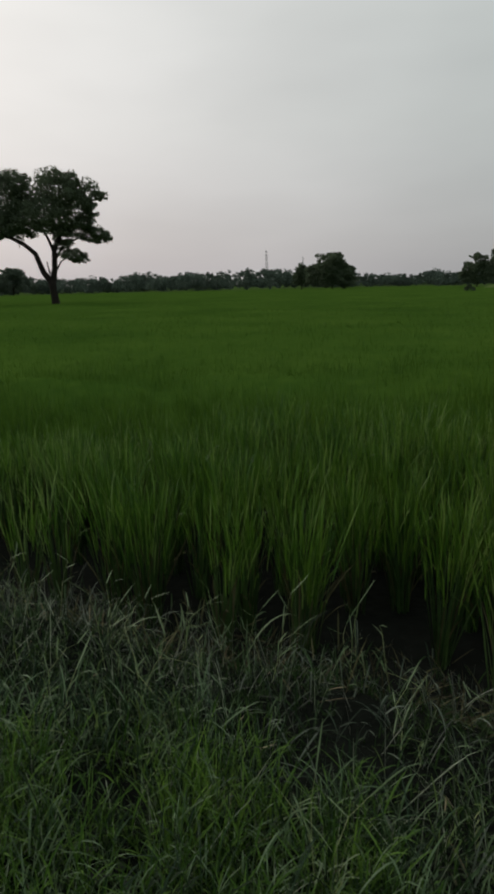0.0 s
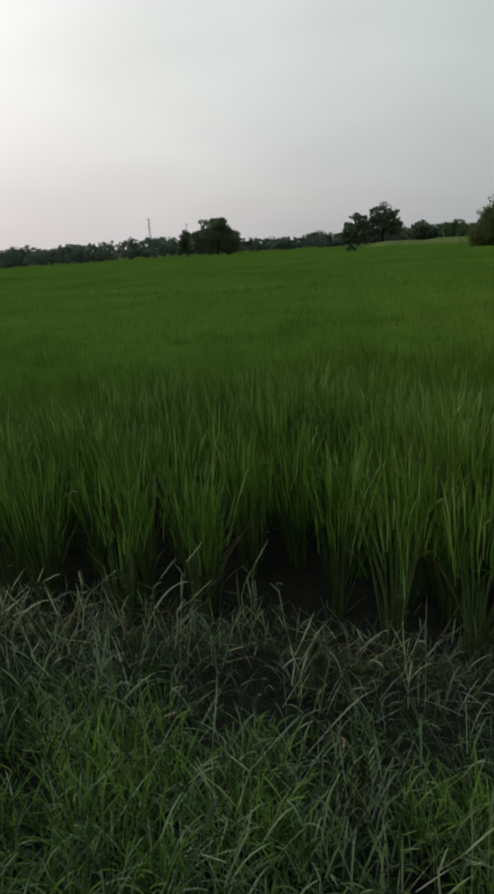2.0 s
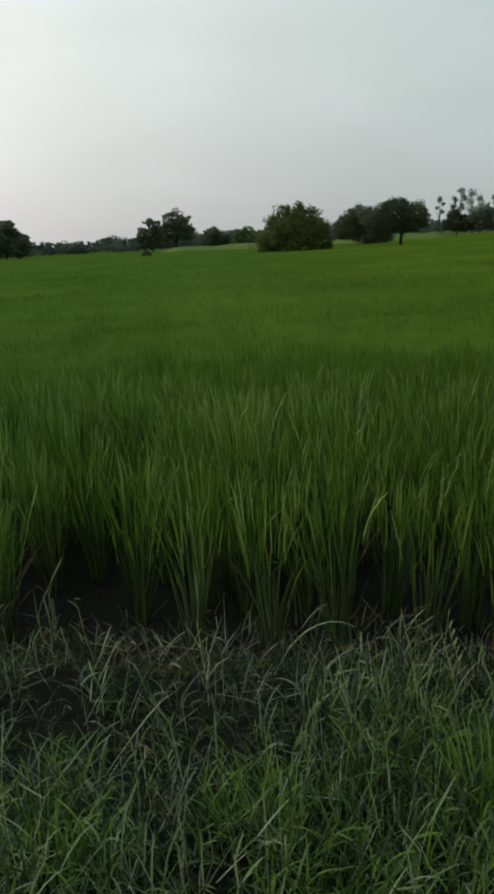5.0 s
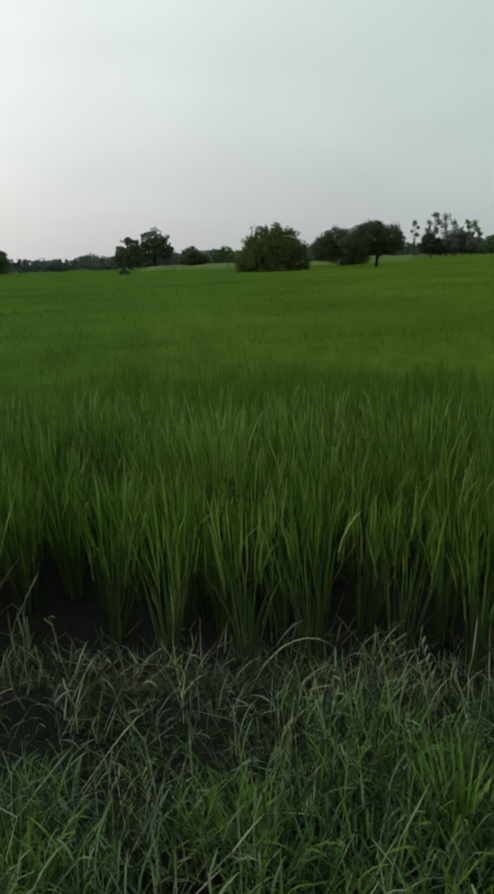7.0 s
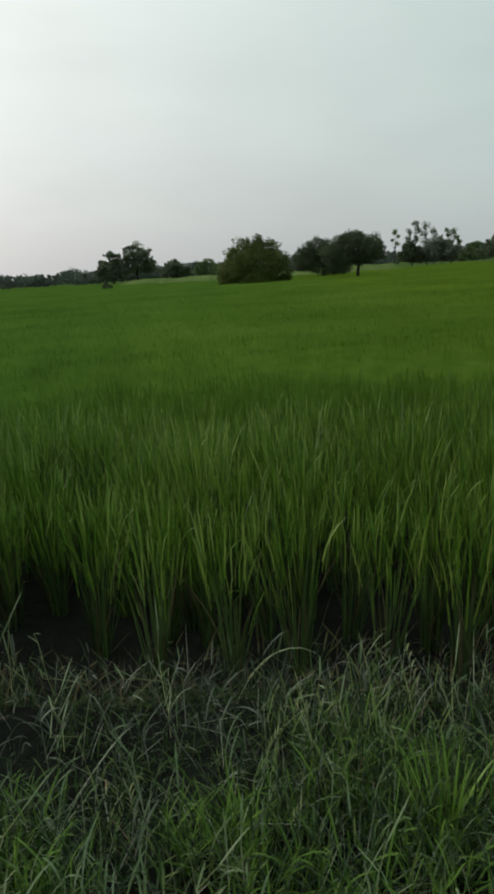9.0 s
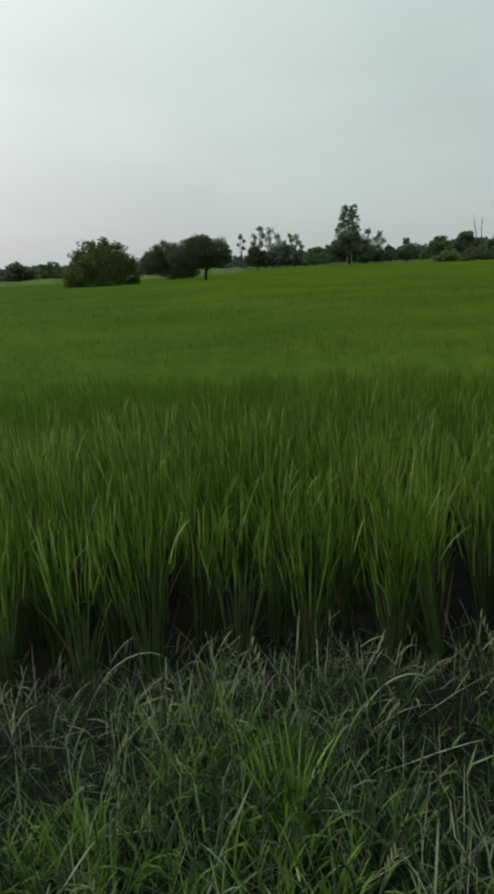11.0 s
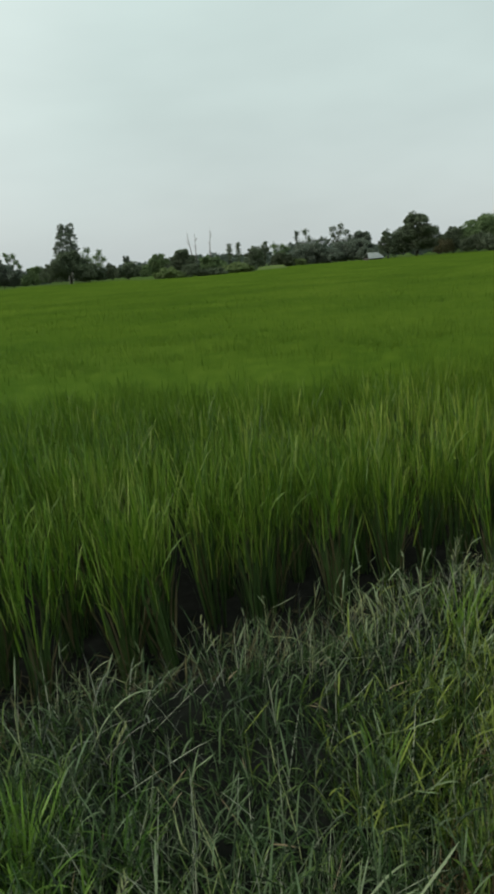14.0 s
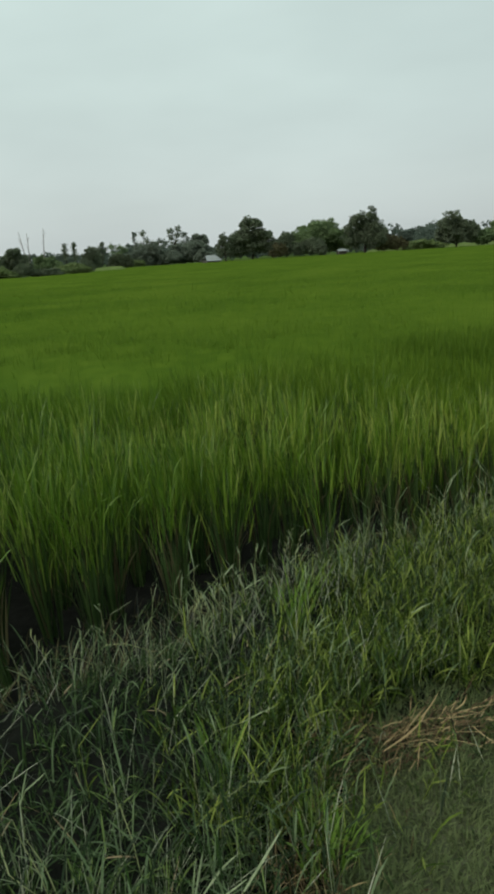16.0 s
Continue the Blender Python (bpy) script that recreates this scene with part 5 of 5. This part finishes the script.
def far_woods():
    """The continuous wood along the horizon, with an uneven top."""
    rng = np.random.default_rng(300)
    az_k = [-40, -25, -17, -11, -5.6, -0.7, 3.3, 6, 10.6, 14.7, 19, 23, 26, 33, 40, 46, 52, 55, 58, 61, 64, 70, 72.5, 78, 86, 88, 90, 93, 98, 115]
    el_k = [0.85, 0.85, 0.85, 0.8, 1.05, 1.1, 1.4, 0.8, 0.62, 0.72, 0.6, 0.75, 0.8, 0.8, 0.75, 0.85, 0.6, 0.7, 0.95, 1.0, 1.1, 1.2, 0.6, 1.0, 1.55, 1.4, 1.5, 1.15, 1.2, 1.2]
    pts = []
    az = -40.0
    while az < 115:
        d = rng.uniform(185, 240)
        el = float(np.interp(az, az_k, el_k)) * rng.uniform(0.7, 1.18)
        h, w = rise(el, d) - 0.5, d * radians(rng.uniform(0.9, 2.6))
        x, y = polar(az, d)
        b = [(x + rng.normal(0, w * 0.2), y + rng.normal(0, 2), 0.5 + h * 0.46, w * 0.5, w * 0.45, h * 0.56), (x + rng.normal(0, w * 0.25), y, 0.5 + h * 0.72, w * 0.3, w * 0.3, h * 0.27)]
        b.append((x, y + 3, 0.5 + h * 0.32, w * 0.75, 2.0, h * 0.34))
        pts.append(crown_points(rng, b, 0.55, 0.25, 1.0, 0.3))
        az += rng.uniform(0.35, 0.7)
    # the wood's haze lies in its grey-blue leaf colour
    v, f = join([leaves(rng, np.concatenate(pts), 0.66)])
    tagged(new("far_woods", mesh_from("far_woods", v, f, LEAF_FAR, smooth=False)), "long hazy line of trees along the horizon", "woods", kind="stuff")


far_woods()


# ---- dead trees, mast, posts, sheds, levee ----
def dead_tree(az, d, top, lean, seed):
    rng = np.random.default_rng(seed)
    x, y = polar(az, d)
    h = rise(top, d)
    t = thing("dead_tree", x, y, 0.2, "bare dead tree trunk without leaves behind the hedge", "dead tree", "dead trees", turn=-az)
    trunk = part("trunk", tubes("trunk", [([(0, 0, 0), (lean * 0.3, 0, h * 0.5), (lean, 0, h)], [0.11, 0.08, 0.025])], DEADWOOD, rng, 7), t)
    for k in range(3):
        s = rng.choice([-1, 1])
        z = h * rng.uniform(0.55, 0.85)
        part("branch", tubes("branch", [([(lean * z / h * 0.8, 0, z), (lean * z / h + s * 0.35, 0, z + 0.7)], [0.035, 0.012])], DEADWOOD, rng, 5), trunk)


dead_tree(58.25, 120, 2.58, -0.65, 1)
dead_tree(58.5, 120, 2.45, 0.05, 2)
dead_tree(59.55, 120, 2.76, 0.45, 3)


def mast():
    d = 350.0
    x, y = polar(1.88, d)
    h = rise(2.55, d)
    t = thing("radio_mast", x, y, 0.5, "thin grey lattice mast rising over the far trees", "mast", turn=20)
    for a in (90, 210, 330):
        u, v = math.cos(radians(a)), math.sin(radians(a))
        part("leg", tubes("leg", [([(0.75 * u, 0.75 * v, 0), (0.35 * u, 0.35 * v, h)], [0.09, 0.07])], STEEL, None, 6), t)
    for k in range(12):
        z0, z1 = h * k / 12, h * (k + 1) / 12
        r0, r1 = 0.75 - 0.4 * k / 12, 0.75 - 0.4 * (k + 1) / 12
        for a in (90, 210, 330):
            u0, v0, u1, v1 = math.cos(radians(a)), math.sin(radians(a)), math.cos(radians(a + 120)), math.sin(radians(a + 120))
            part("brace", tubes("brace", [([(r0 * u0, r0 * v0, z0), (r1 * u1, r1 * v1, z1)], [0.045, 0.045])], STEEL, None, 4), t)
    x, y = polar(4.78, 300)
    t = thing("pole", x, y, 0.5, "thin distant pole rising over the trees", "pole")
    part("shaft", tubes("shaft", [([(0, 0, 0), (0, 0, rise(2.1, 300) - 0.5)], [0.16, 0.08])], STEEL, None, 8), t)
    part("crossarm", tubes("crossarm", [([(-0.6, 0, rise(1.95, 300) - 0.5), (0.6, 0, rise(1.95, 300) - 0.5)], [0.07, 0.07])], STEEL, None, 6), t)


mast()


def posts():
    for az, top in ((48.84, 0.4), (48.55, 0.2)):
        x, y = polar(az, 111)
        t = thing("post", x, y, 0.2, "pale slender post before the thicket", "post", "pale posts")
        part("shaft", tubes("shaft", [([(0, 0, 0), (0, 0, rise(top, 111) - 0.2)], [0.026, 0.022])], PALE, None, 8), t)


posts()


def shed(az, d, w, depth, eave, ridge, label, turn):
    x, y = polar(az, d)
    t = thing("shed", x, y, 0.3, label, "shed", "farm sheds", turn=-az + turn)
    for name, b in (("wall", (-w / 2, w / 2, -depth / 2, -depth / 2 + 0.15, 0, eave)), ("wall", (-w / 2, w / 2, depth / 2 - 0.15, depth / 2, 0, eave)), ("wall", (-w / 2, -w / 2 + 0.15, -depth / 2 + 0.15, depth / 2 - 0.15, 0, eave)), ("wall", (w / 2 - 0.15, w / 2, -depth / 2 + 0.15, depth / 2 - 0.15, 0, eave))):
        v, f = join([box(*b)])
        part(name, mesh_from(name, v, f, PLASTER, smooth=False), t)
    for s in (-1, 1):
        o = 0.3
        v = np.array([(-w / 2 - o, s * (depth / 2 + o), eave - 0.12), (w / 2 + o, s * (depth / 2 + o), eave - 0.12), (w / 2 - 0.25, 0, ridge), (-w / 2 + 0.25, 0, ridge)])
        v = np.concatenate([v, v + [0, 0, 0.06]])
        q = np.array([(0, 1, 2, 3), (4, 5, 6, 7), (0, 1, 5, 4), (1, 2, 6, 5), (2, 3, 7, 6), (3, 0, 4, 7)])
        part("roof_slope", mesh_from("roof_slope", v, [q], SHEET, smooth=False), t, "pale corrugated roof sheet")


shed(72.3, 127, 2.4, 2.6, 0.55, 1.35, "low shed with a pale sheet roof beside the trees", 24)
shed(82.6, 128, 1.4, 1.6, 0.85, 1.08, "small shed with a flat pale roof under a wide tree", 16)


def levees():
    """Low grassy dikes beyond the rice."""
    rng = np.random.default_rng(400)
    for a0, a1, d, top in ((17.8, 33, 98, -0.27), (21.3, 26.2, 90, -0.32), (32, 41, 100, -0.18), (60, 66, 105, -0.3), (84, 97, 150, -0.1)):
        n = 60
        az = np.radians(np.linspace(a0, a1, n))
        prof = ((-3.5, 0.0), (-1.6, 0.75), (-0.5, 1.0), (0.6, 1.0), (1.8, 0.7), (3.5, 0.0))
        h = rise(top, d) - 0.25
        v = []
        for k, a in enumerate(az):
            fade = min(1.0, 9.0 * min(k, n - 1 - k) / n)
            for off, up in prof:
                r = d + off
                v.append((r * math.sin(a), r * math.cos(a), 0.2 + up * h * fade * (1 + 0.12 * math.sin(a * 90 + off)) - (0.1 if up == 0 else 0)))
        m = len(prof)
        i, k = np.meshgrid(np.arange(n - 1), np.arange(m - 1), indexing="ij")
        q = np.stack([i * m + k, (i + 1) * m + k, (i + 1) * m + k + 1, i * m + k + 1], -1).reshape(-1, 4)
        tagged(new("levee", mesh_from("levee", np.array(v), [q], DIKE)), "low grassy dike beyond the rice field", "levee", kind="structure")


levees()
